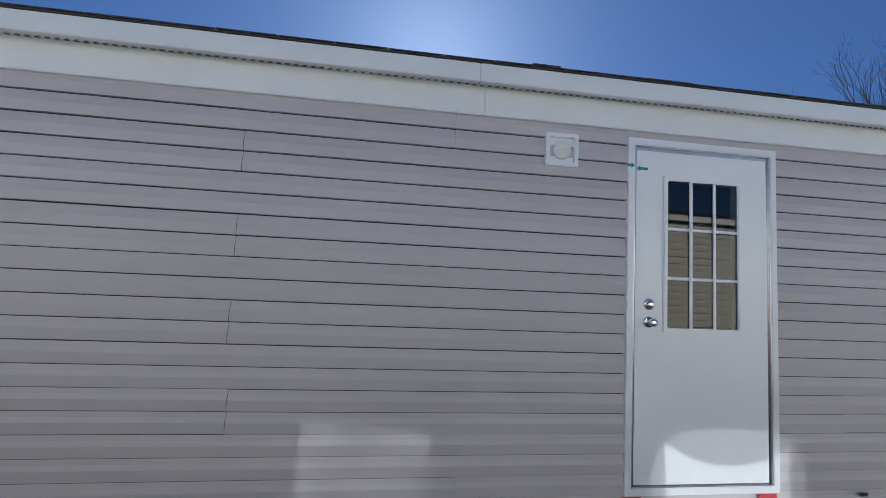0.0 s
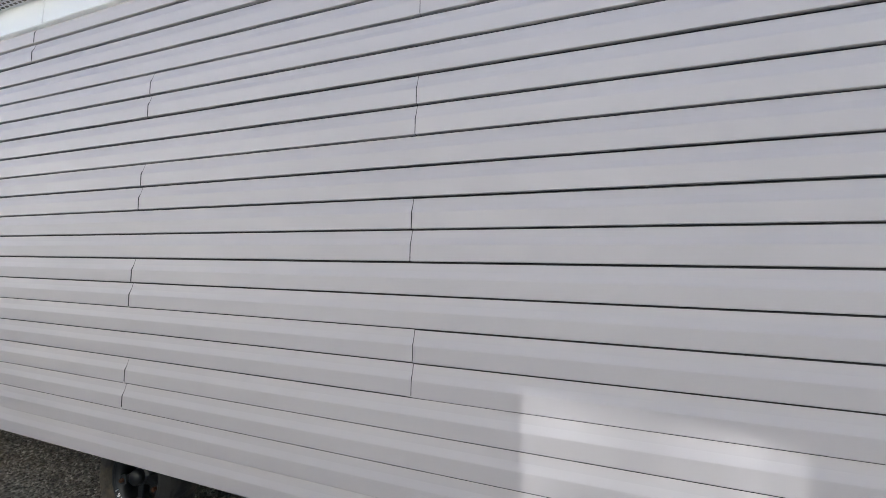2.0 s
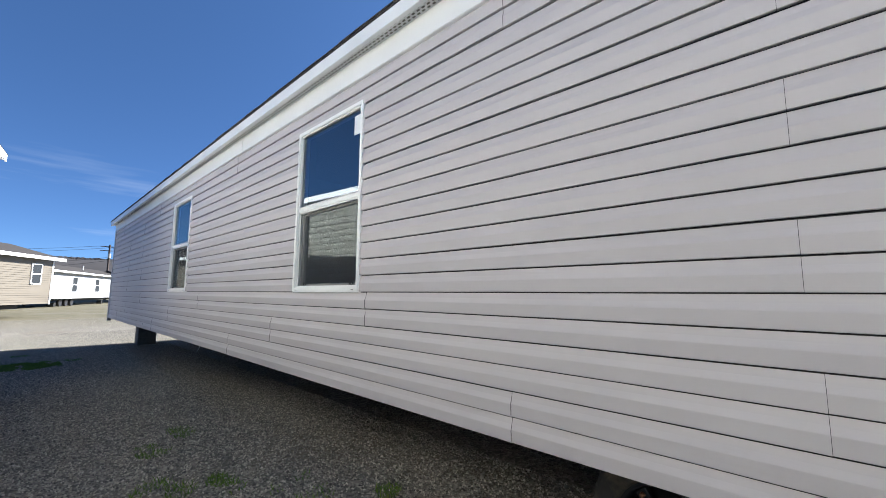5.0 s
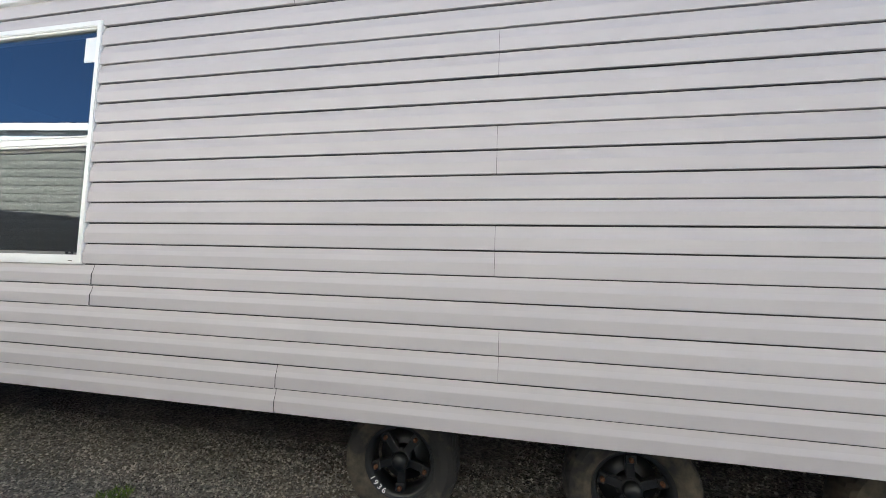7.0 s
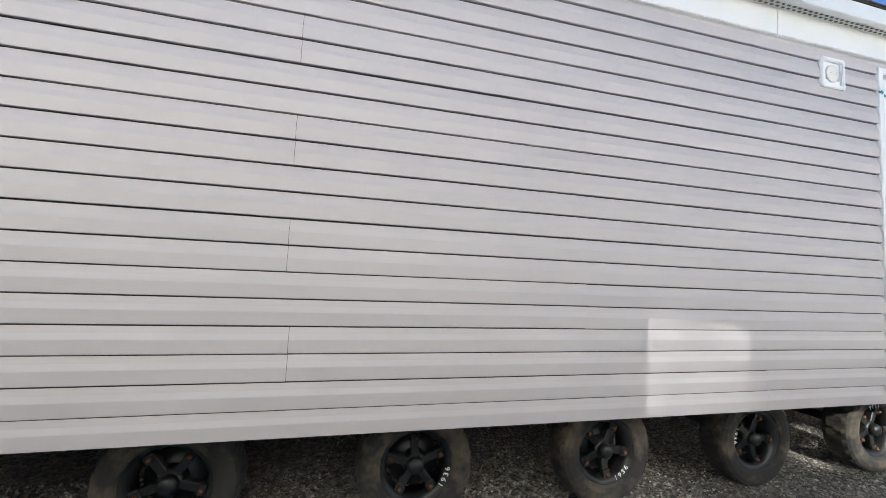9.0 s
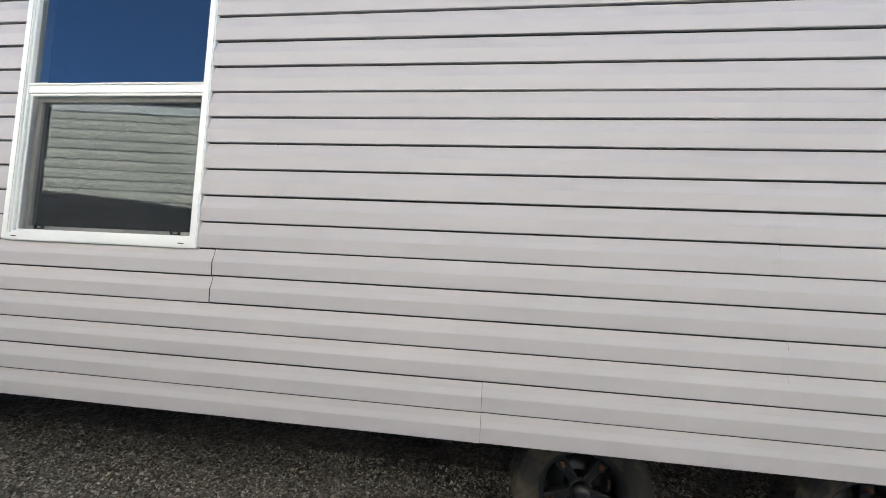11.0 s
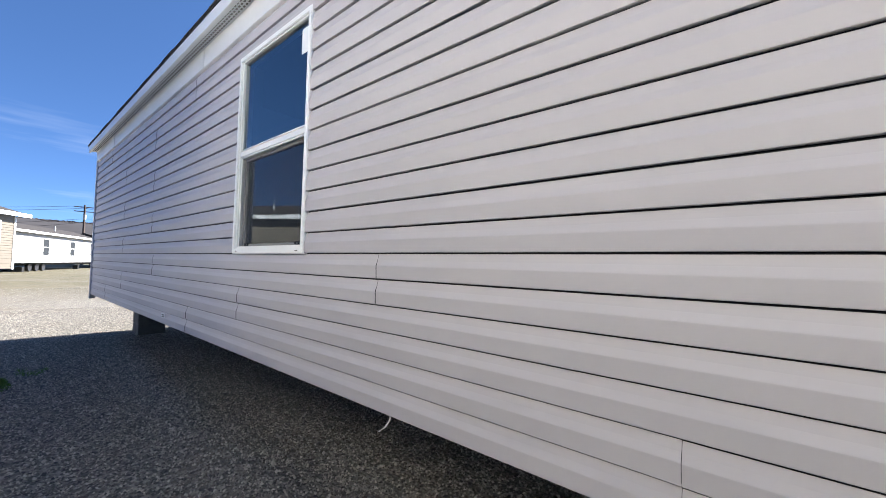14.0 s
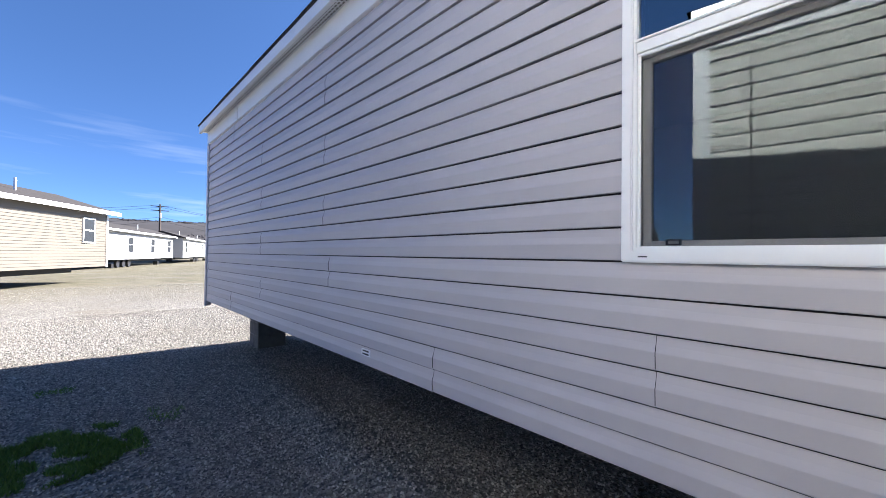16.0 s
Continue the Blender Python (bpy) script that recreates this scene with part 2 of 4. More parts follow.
M_DOOR_GLASS = glass("door_glass", (0.5, 0.5, 0.48), 1.66, (1.0, 0.95, 0.84))
M_DARKPANE = plain("dark_far_pane", (0.03, 0.035, 0.04), 0.08)
M_SCREEN = mesh_screen("insect_screen")
M_GROUND = gravel_ground("gravel_lot")
M_STONES = island_mat("gravel_stones", [(0, (0.09, 0.086, 0.079)), (0.4, (0.215, 0.2, 0.174)), (0.75, (0.36, 0.332, 0.275)), (1, (0.52, 0.48, 0.40))])
M_GRASS = island_mat("grass_blades", [(0, (0.04, 0.09, 0.008)), (0.6, (0.09, 0.175, 0.014)), (1, (0.19, 0.26, 0.04))], 0.7)
M_BARK = plain("winter_bark", (0.11, 0.085, 0.07), 0.9, 0, 0.25, 4)
M_POLE = plain("creosoted_pole", (0.07, 0.05, 0.04), 0.9, 0, 0.2, 5)
M_HILL = plain("bare_winter_woods", (0.020, 0.0165, 0.0165), 1.0, 0, 0.45, 0.06)
M_CROWNS = plain("bare_tree_crowns", (0.026, 0.021, 0.020), 1.0, 0, 0.3, 0.2)


# ---- building helpers ----
def box(bm, x0, x1, y0, y1, z0, z1, m=None):
    vs = [bm.verts.new((x, y, z)) for x in (x0, x1) for y in (y0, y1) for z in (z0, z1)]
    for f in ((0, 1, 3, 2), (4, 6, 7, 5), (0, 4, 5, 1), (2, 3, 7, 6), (0, 2, 6, 4), (1, 5, 7, 3)):
        bm.faces.new([vs[i] for i in f])
    if m is not None:
        bmesh.ops.transform(bm, matrix=m, verts=vs)
    return vs


def soften(bm, width=0.003, segments=2):
    bmesh.ops.bevel(bm, geom=bm.edges[:], offset=width, segments=segments, affect="EDGES", clamp_overlap=True)


def ring(bm, x0, x1, z0, z1, w, y0, y1):
    """A rectangular frame in the wall's plane, w wide, in one piece."""
    def loop(y, k):
        return [bm.verts.new(c) for c in ((x0 + k, y, z0 + k), (x1 - k, y, z0 + k), (x1 - k, y, z1 - k), (x0 + k, y, z1 - k))]
    a, b, c, d = loop(y0, 0), loop(y0, w), loop(y1, w), loop(y1, 0)
    for p, q in ((a, b), (b, c), (c, d), (d, a)):
        for i in range(4):
            bm.faces.new((p[i], p[(i + 1) % 4], q[(i + 1) % 4], q[i]))


def lathe(bm, rings, axis="Y", steps=28, m=Matrix(), caps=True):
    """Turn (radius, distance along the axis) pairs about the axis."""
    loops = []
    for r, d in rings:
        loops.append([bm.verts.new(m @ Vector((r * math.cos(a), d, r * math.sin(a)) if axis == "Y" else (r * math.cos(a), r * math.sin(a), d)))
                      for a in (2 * math.pi * i / steps for i in range(steps))])
    for a, b in zip(loops, loops[1:]):
        for i in range(steps):
            bm.faces.new((a[i], a[(i + 1) % steps], b[(i + 1) % steps], b[i]))
    for lp in (loops[0], loops[-1]) if caps else ():
        bm.faces.new(lp)


def tube(bm, pts, r0, r1=None, sides=8):
    r1 = r0 if r1 is None else r1
    pts = [Vector(p) for p in pts]
    loops = []
    for i, p in enumerate(pts):
        d = (pts[min(i + 1, len(pts) - 1)] - pts[max(i - 1, 0)]).normalized()
        u = d.orthogonal().normalized()
        v = d.cross(u)
        r = r0 + (r1 - r0) * i / (len(pts) - 1)
        loops.append([bm.verts.new(p + (u * math.cos(a) + v * math.sin(a)) * r) for a in (2 * math.pi * k / sides for k in range(sides))])
    for a, b in zip(loops, loops[1:]):
        for i in range(sides):
            bm.faces.new((a[i], a[(i + 1) % sides], b[(i + 1) % sides], b[i]))
    bm.faces.new(loops[0]), bm.faces.new(loops[-1])


def part(name, bm, mat, parent=None, label="", smooth=False):
    if len(bm.faces) > 1:
        bmesh.ops.recalc_face_normals(bm, faces=bm.faces[:])
    me = bpy.data.meshes.new(name)
    bm.to_mesh(me)
    bm.free()
    me.materials.append(mat)
    if smooth:
        me.shade_smooth()
    ob = new(name, me)
    ob.parent = parent
    return tagged(ob, label)


def boxes(name, rows, mat, parent=None, label="", soft=0.0):
    bm = bmesh.new()
    for r in rows:
        box(bm, *r)
    if soft:
        soften(bm, soft)
    return part(name, bm, mat, parent, label)


def thing(name, label, category, at=None, group="", kind=""):
    ob = new(name)
    ob.matrix_world = at or Matrix()
    return tagged(ob, label, category, group, kind)


# ---- siding ----
COURSE, Z0, TOP = 0.1143, 0.72, 3.16
# one course, from its bottom lip up: (distance out from the wall, height)
LAP = [(-0.004, 0.0), (0.0102, 0.0), (0.0120, 0.0012), (0.0125, 0.003), (0.0147, 0.0540), (0.0146, 0.0565), (0.0138, 0.0595), (0.0066, 0.081), (0.0003, 0.1082)]

LAP_WIDE = [(d, h if h < 0.09 else h - 0.003) for d, h in LAP]


def clipped(profile, lo, hi):
    out = []
    for (y0, z0), (y1, z1) in zip(profile, profile[1:]):
        a, b = max(lo, min(z0, z1)), min(hi, max(z0, z1))
        if z1 == z0:
            if lo <= z0 <= hi:
                out += [(y0, z0), (y1, z1)]
            continue
        if b <= a:
            continue
        f = lambda z: (y0 + (y1 - y0) * (z - z0) / (z1 - z0), z)
        out += [f(a), f(b)]
    return [p for i, p in enumerate(out) if i == 0 or p != out[i - 1]]


def siding_panel(x0, x1, zb, holes, mat, parent, out=-1, shift=0.0, y=0.0, top=TOP):
    """One two-course panel from x0 to x1 with its bottom at zb, cut round the openings; out: which way it faces."""
    bm = bmesh.new()
    for k in (0, 1):
        z = zb + k * COURSE
        cuts = sorted({x0, x1, *(c for h in holes for c in h[:2] if x0 < c < x1 and h[2] < z + COURSE and h[3] > z)})
        for a, b in zip(cuts, cuts[1:]):
            spans, mid = [(0.0, COURSE)], (a + b) / 2
            for hx0, hx1, hz0, hz1 in holes:
                if hx0 < mid < hx1:
                    lo, hi = hz0 - z, hz1 - z
                    spans = [s for p, q in spans for s in ((p, min(q, lo)), (max(p, hi), q)) if s[1] - s[0] > 0.002]
            for lo, hi in spans:
                pr = clipped(LAP if out < 0 else LAP_WIDE, lo, min(hi, top - z))
                if len(pr) < 2:
                    continue
                ends = [(a, 0.0), (b, 0.0)]
                if b - a > 0.3:
                    ends = [(a, -0.0015 if a == x0 else 0.0), (a + 0.05, 0.0), (b - 0.07, 0.0), (b - 0.03, 0.0006 if b == x1 else 0.0), (b, 0.0024 if b == x1 else 0.0)]
                cols = []
                for x, flare in ends:
                    bow = 0.0012 * math.sin(x * 2.1 + zb * 9) * math.sin(x * 0.7 + zb)
                    cols.append([bm.verts.new((x, y + out * (d + shift + bow + flare * (1.0 if h < 0.061 else 0.35)), z + h)) for d, h in pr])
                for c, d in zip(cols, cols[1:]):
                    for i in range(len(pr) - 1):
                        bm.faces.new((c[i], c[i + 1], d[i + 1], d[i]))
    if not bm.faces:
        bm.free()
        return None
    ob = part("siding_panel", bm, mat, parent)
    return ob


def siding(wall, mat, xa, xb, rows, holes, seed, out=-1, y=0.0, top=TOP):
    rng = random.Random(seed)
    for r, seams in enumerate(rows):
        xs = [xa] + [s for s in seams if xa < s < xb] + [xb]
        zb = Z0 + 2 * r * COURSE
        if zb >= top:
            continue
        for a, b in zip(xs, xs[1:]):
            siding_panel(a + 0.0006, b - 0.0006, zb + rng.uniform(-0.0014, 0.0014), holes, mat, wall, out, rng.uniform(0, 0.0008), y, top)


# ---- setting: ground ----
bm = bmesh.new()
bmesh.ops.create_grid(bm, x_segments=60, y_segments=60, size=700)
ground = part("ground", bm, M_GROUND)
tagged(ground, "grey crushed gravel lot fading into straw-coloured dry grass", "ground", kind="structure")

# ---- the home walked along ----
X0, X1, DEPTH = -13.95, 9.0, 4.25
WINDOWS = [(-3.772, -2.800, 1.400, 2.810), (-8.006, -7.038, 1.400, 2.811)]
DOOR = (3.106, 4.116, 0.83, 2.937)
home = thing("manufactured_home", "taupe vinyl-sided manufactured home on wheels, unskirted, white trim", "house")
holes = [(a + 0.02, b - 0.02, c + 0.02, d - 0.02) for a, b, c, d in WINDOWS + [DOOR]]


def wall_with_holes(name, x0, x1, z0, z1, y0, y1, cut, mat, parent, label=""):
    xs = sorted({x0, x1, *(v for h in cut for v in h[:2])})
    bm = bmesh.new()
    for a, b in zip(xs, xs[1:]):
        mid = (a + b) / 2
        spans = [(z0, z1)]
        for hx0, hx1, hz0, hz1 in cut:
            if hx0 < mid < hx1:
                spans = [s for p, q in spans for s in ((p, min(q, hz0)), (max(p, hz1), q)) if s[1] > s[0]]
        for p, q in spans:
            box(bm, a, b, y0, y1, p, q)
    bmesh.ops.remove_doubles(bm, verts=bm.verts[:], dist=0.0001)
    return part(name, bm, mat, parent, label)


# black behind the siding, so the gaps under the laps look shaded
front = wall_with_holes("wall", X0, X1, Z0 + 0.03, 3.2, 0.020, 0.11, holes, M_WRAP_AND_SHADE, home, "lapped taupe vinyl siding")
lining = wall_with_holes("inner_lining", X0, X1, 0.95, 3.1, 0.112, 0.125, holes, M_DIM_INSIDE, home)
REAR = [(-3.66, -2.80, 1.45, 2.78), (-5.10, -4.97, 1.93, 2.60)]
wall_with_holes("rear_wall", X0, X1, Z0, 3.2, DEPTH - 0.1, DEPTH, REAR, M_DIM_INSIDE, home)
bm = bmesh.new()
ring(bm, -3.66, -2.80, 1.45, 2.03, 0.14, DEPTH - 0.08, DEPTH - 0.03)
part("rear_sash", bm, M_SPACER, home, "grey lower sash of the rear window")
boxes("rear_rail", [(-3.66, -2.80, DEPTH - 0.09, DEPTH - 0.03, 2.032, 2.075)], M_BLACK, home)
boxes("end_wall", [(X0, X0 + 0.1, 0.11, DEPTH - 0.1, Z0, 3.2)], M_SIDING, home)
boxes("end_wall", [(X1 - 0.1, X1, 0.11, DEPTH - 0.1, Z0, 3.2)], M_SIDING, home)
for px in (-1.4, -5.9, -9.6):
    boxes("partition_wall", [(px, px + 0.1, 0.13, DEPTH - 0.1, 0.95, 3.1)], M_DIM_INSIDE, home)
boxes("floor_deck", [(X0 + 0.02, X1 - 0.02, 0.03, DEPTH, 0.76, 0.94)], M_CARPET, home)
# unseen panel added along the rear to keep daylight from under the floor
boxes("rear_light_block", [(-11.2, X1, DEPTH - 0.06, DEPTH - 0.01, 0.0, 0.72)], M_WRAP_AND_SHADE, home)
boxes("belly_wrap", [(X0 + 0.05, X1 - 0.05, 0.04, DEPTH - 0.02, 0.73, 0.755)], M_WRAP_AND_SHADE, home, "sagging black belly wrap under the floor")
boxes("ceiling_board", [(X0 + 0.1, X1 - 0.1, 0.12, DEPTH - 0.1, 3.1, 3.13)], M_DIM_INSIDE, home)

# roof: two slopes with a dark shingle edge
bm = bmesh.new()
for s in (0, 1):
    ya, yb = (-0.135, DEPTH / 2) if s == 0 else (DEPTH + 0.135, DEPTH / 2)
    v = [bm.verts.new(c) for x in (X0 - 0.03, X1 + 0.03) for c in ((x, ya, 3.226), (x, yb, 3.69), (x, yb, 3.698), (x, ya, 3.234))]
    for f in ((0, 1, 2, 3), (7, 6, 5, 4), (0, 3, 7, 4), (3, 2, 6, 7), (0, 4, 5, 1)):
        bm.faces.new([v[i] for i in f])
roof = part("roof", bm, M_SHINGLE, home, "low dark asphalt shingle roof")
# a ragged row of shingle butts along the eave
rng = random.Random(4)
bm = bmesh.new()
x = X0 - 0.02
while x < X1:
    w = rng.uniform(0.28, 0.32)
    d = rng.uniform(0, 0.006)
    box(bm, x, x + w - 0.004, -0.141 - d, 0.0, 3.2345 + rng.uniform(0, 0.001), 3.240 + rng.uniform(0, 0.003))
    x += w
box(bm, 2.44, 2.60, -0.146, 0.0, 3.2425, 3.250)
part("shingle_edge", bm, M_SHINGLE, roof)
for x in (X0, X1 - 0.02):
    bm = bmesh.new()
    v = [bm.verts.new(c) for c in ((x, 0.0, 3.16), (x, DEPTH, 3.16), (x, DEPTH, 3.25), (x, DEPTH / 2, 3.69), (x, 0.0, 3.25))]
    bm.faces.new(v)
    part("gable", bm, M_SIDING, home)

# frieze, soffit and fascia, in lengths with open joints
JOINTS = [X0, -12.46, -8.75, -5.12, -1.48, 2.2, 5.9, X1]
for a, b in zip(JOINTS, JOINTS[1:]):
    dz = rng.uniform(-0.002, 0.002)
    ga, gb = (0.012 if abs(v + 12.46) < 0.01 else 0.0008 if v > 0 else 0.003 for v in (a, b))
    boxes("frieze_board", [(a + ga, b - gb, -0.020, 0.012, 2.978 + dz, 3.15)], M_TRIM, home, soft=0.004)
SPLITS = [X0, -10.5, -7.6, -4.93, -1.3, 2.15, 6.2, X1]
for a, b in zip(SPLITS, SPLITS[1:]):
    bm = bmesh.new()
    box(bm, a, b - 0.003, -0.128, -0.112, 3.128, 3.226)
    box(bm, a, b - 0.003, -0.130, -0.095, 3.122, 3.132)
    soften(bm, 0.003)
    part("fascia", bm, M_TRIM, home)
soffit = boxes("soffit", [(X0, X1, -0.113, 0.005, 3.146, 3.154)], M_TRIM, home, "white vented soffit strip")
bm = bmesh.new()
x = X0 + 0.05
while x < 7:
    box(bm, x, x + 0.022, -0.088, -0.078, 3.1425, 3.147)
    box(bm, x + 0.018, x + 0.04, -0.066, -0.056, 3.1425, 3.147)
    box(bm, x, x + 0.022, -0.044, -0.034, 3.1425, 3.147)
    x += 0.045
tagged(part("vent_slotting", bm, M_SLOT, soffit, "rows of dark vent slots"), kind="stuff")

# corner post at the far end
bm = bmesh.new()
prof = ((X0 - 0.024, -0.014), (X0 + 0.055, -0.014), (X0 + 0.055, 0.004), (X0 - 0.004, 0.004), (X0 - 0.004, 0.07), (X0 - 0.024, 0.07))
lo, hi = ([bm.verts.new((x, y, z)) for x, y in prof] for z in (0.645, 2.985))
for i in range(6):
    bm.faces.new((lo[i], lo[(i + 1) % 6], hi[(i + 1) % 6], hi[i]))
bm.faces.new(lo), bm.faces.new(hi)
part("corner_post", bm, M_SIDING, home, "vinyl corner post hanging below the siding")


def double_hung(x0, x1, z0, z1, parent, sticker=False):
    """Single-hung vinyl window: fixed upper light, sliding lower sash behind a half screen."""
    bm = bmesh.new()
    ring(bm, x0, x1, z0, z1, 0.034, -0.036, 0.05)
    soften(bm, 0.004)
    win = part("window", bm, M_FRAME, parent, "white vinyl single-hung window with a lower screen")
    bm = bmesh.new()
    ring(bm, x0 + 0.03, x1 - 0.03, z0 + 0.03, z1 - 0.03, 0.014, -0.024, 0.05)
    soften(bm, 0.002)
    part("inner_frame", bm, M_FRAME, win)
    mid = z0 + 0.488 * (z1 - z0)
    for nm, ya, za, zb in (("meeting_rail", -0.022, mid, mid + 0.036), ("rail_lip", -0.028, mid + 0.0365, mid + 0.044), ("screen_track", -0.016, mid - 0.012, mid - 0.0005)):
        boxes(nm, [(x0 + 0.034, x1 - 0.034, ya, 0.03, za, zb)], M_FRAME, win, soft=0.002)
    bm = bmesh.new()
    ring(bm, x0 + 0.014, x1 - 0.014, z0 + 0.014, z1 - 0.014, 0.012, 0.052, 0.128)
    part("jamb_liner", bm, M_DIM_INSIDE, win)
    part("upper_pane", pane_mesh(x0 + 0.044, x1 - 0.044, mid + 0.044, z1 - 0.044, -0.006), M_UPPER_GLASS, win).visible_shadow = False
    bm = bmesh.new()
    ring(bm, x0 + 0.05, x1 - 0.05, z0 + 0.045, mid - 0.004, 0.026, 0.012, 0.04)
    soften(bm, 0.002)
    lower = part("lower_sash", bm, M_SPACER, win, "recessed lower sash")
    part("insect_screen", pane_mesh(x0 + 0.052, x1 - 0.052, z0 + 0.052, mid - 0.01, -0.008), M_SCREEN, win, "fine dark insect screen").visible_shadow = False
    part("lower_pane", pane_mesh(x0 + 0.076, x1 - 0.076, z0 + 0.07, mid - 0.03, 0.025), M_GLASS, lower).visible_shadow = False
    part("inner_pane", pane_mesh(x0 + 0.076, x1 - 0.076, z0 + 0.07, mid - 0.03, 0.039), M_INNER_GLASS, lower).visible_shadow = False
    bm = bmesh.new()
    ring(bm, x0 + 0.044, x1 - 0.044, z0 + 0.044, mid - 0.002, 0.009, -0.012, -0.004)
    sf = part("screen_frame", bm, M_FRAME, win)
    for fx in (0.13, 0.84):
        cx = x0 + fx * (x1 - x0)
        bm = bmesh.new()
        ring(bm, cx, cx + 0.042, z0 + 0.056, z0 + 0.075, 0.0045, -0.004, 0.006)
        part("latch_tab", bm, M_BLACK, lower, "small black latch tab")
    for cx in (x0 + 0.055, x1 - 0.085):
        boxes("weep_slot", [(cx, cx + 0.028, -0.0372, -0.03, z0 + 0.017, z0 + 0.021)], M_BLACK, win)
    if sticker:
        boxes("sticker", [(x1 - 0.145, x1 - 0.05, -0.0085, -0.0075, z1 - 0.235, z1 - 0.085)], M_PAPER, win, "pale paper sticker on the glass")
    win.location.y = 0.027
    return win


def pane_mesh(x0, x1, z0, z1, y):
    bm = bmesh.new()
    bm.faces.new([bm.verts.new(c) for c in ((x0, y, z0), (x1, y, z0), (x1, y, z1), (x0, y, z1))])
    return bm


for w in WINDOWS:
    double_hung(*w, home, True)

# door
dx0, dx1, dz0, dz1 = DOOR
bm = bmesh.new()
ring(bm, dx0, dx1, dz0, dz1, 0.043, -0.034, 0.06)
soften(bm, 0.003)
frame_ob = part("door_frame", bm, M_TRIM, home, "white door casing")
frame_ob.location.y = 0.024
bm = bmesh.new()
ring(bm, dx0 + 0.0435, dx1 - 0.0435, dz0 + 0.0435, dz1 - 0.0435, 0.006, -0.030, 0.03)
part("metal_strip", bm, M_ALU, frame_ob, "bare aluminium strip round the door")
# black ring set back in the door gap, its shade put into the colour
bm = bmesh.new()
ring(bm, dx0 + 0.05, dx1 - 0.05, dz0 + 0.05, dz1 - 0.05, 0.034, 0.012, 0.03)
part("door_gap_shade", bm, M_BLACK, frame_ob, "dark gap between door and casing")
boxes("head_strip", [(dx0 + 0.05, dx1 - 0.05, -0.012, 0.011, dz1 - 0.074, dz1 - 0.052)], M_ALU, frame_ob)
boxes("hinge_strip", [(dx1 - 0.0585, dx1 - 0.0505, -0.016, 0.011, dz0 + 0.06, dz1 - 0.08)], M_CHROME, frame_ob, "shiny hinge leaf along the door edge")
GX0, GX1, GZ0, GZ1 = 3.372, 3.848, 1.788, 2.690
slab = wall_with_holes("door", 3.168, 4.056, 0.884, 2.866, -0.018, 0.03, [(GX0, GX1, GZ0, GZ1)], M_DOOR, home, "white out-swing door with a nine-light window, closed")
slab.location.y = 0.024
bm = bmesh.new()
ring(bm, GX0 - 0.028, GX1 + 0.028, GZ0 - 0.028, GZ1 + 0.028, 0.03, -0.03, -0.016)
soften(bm, 0.005)
part("glazing_bead", bm, M_DOOR, slab)
part("pane", pane_mesh(GX0, GX1, GZ0, GZ1, -0.017), M_DOOR_GLASS, slab).visible_shadow = False
for i in (1, 2):
    xm, zm = GX0 + (GX1 - GX0) * i / 3, GZ0 + (GZ1 - GZ0) * i / 3
    boxes("muntin", [(xm - 0.011, xm + 0.011, -0.026, -0.0175, GZ0, GZ1)], M_DOOR, slab, soft=0.004)
    boxes("muntin", [(GX0, GX1, -0.024, -0.0175, zm - 0.011, zm + 0.011)], M_DOOR, slab, soft=0.004)
for z, ln in ((1.927, 0.022), (1.822, 0.05)):
    bm = bmesh.new()
    at = Matrix.Translation((dx0 + 0.151, -0.018, z))
    lathe(bm, [(0.034, 0), (0.033, -0.007), (0.027, -0.01), (0.017, -0.011), (0.016, -ln * 0.5), (0.023, -ln * 0.7), (0.022, -ln), (0.012, -ln - 0.004)], "Y", 24, at)
    part("deadbolt" if ln < 0.03 else "door_knob", bm, M_CHROME, slab, "satin chrome lock", True)
def arrow(x, z, length, way, y):
    """A flat tape arrow pointing along +x or -x."""
    bm = bmesh.new()
    pts = ((0, 0), (0.022, 0.017), (0.022, 0.008), (length, 0.008), (length, -0.008), (0.022, -0.008), (0.022, -0.017))
    front = [bm.verts.new((x - way * a, y, z + b)) for a, b in pts]
    back = [bm.verts.new((x - way * a, y + 0.0012, z + b)) for a, b in pts]
    bm.faces.new(front), bm.faces.new(back)
    for k in range(7):
        bm.faces.new((front[k], front[(k + 1) % 7], back[(k + 1) % 7], back[k]))
    return part("arrow_tape", bm, M_TEAL, slab, "teal arrow tape marking the door joint")


arrow(dx0 + 0.040, 2.762, 0.05, 1, -0.0362)
arrow(dx0 + 0.062, 2.752, 0.075, -1, -0.0195)
for z in (2.785, 2.73):
    boxes("tape_end", [(dx0 + 0.02, dx0 + 0.085, -0.0366, -0.0348, z - 0.0025, z + 0.0025)], M_PAPER, slab)
boxes("warning_sticker", [(dx0 + 0.86, dx0 + 0.98, -0.0365, -0.0345, 0.795, 0.828)], M_RED, frame_ob)
boxes("warning_sticker", [(dx0 - 0.02, dx0 + 0.10, -0.0365, -0.0345, 0.795, 0.828)], M_RED, frame_ob)

# exterior light box beside the door
bm = bmesh.new()
ring(bm, 2.58, 2.784, 2.717, 2.919, 0.026, -0.04, 0.0)
soften(bm, 0.004)
vent = part("fixture_block", bm, M_TRIM, home, "square white mounting block with a round cover")
vent.location.y = 0.024
boxes("back_plate", [(2.6, 2.77, -0.024, 0.0, 2.735, 2.9)], M_TRIM, vent)
bm = bmesh.new()
lathe(bm, [(0.056, -0.024), (0.056, -0.030), (0.052, -0.034), (0.01, -0.036)], "Y", 32, Matrix.Translation((2.682, 0, 2.818)))
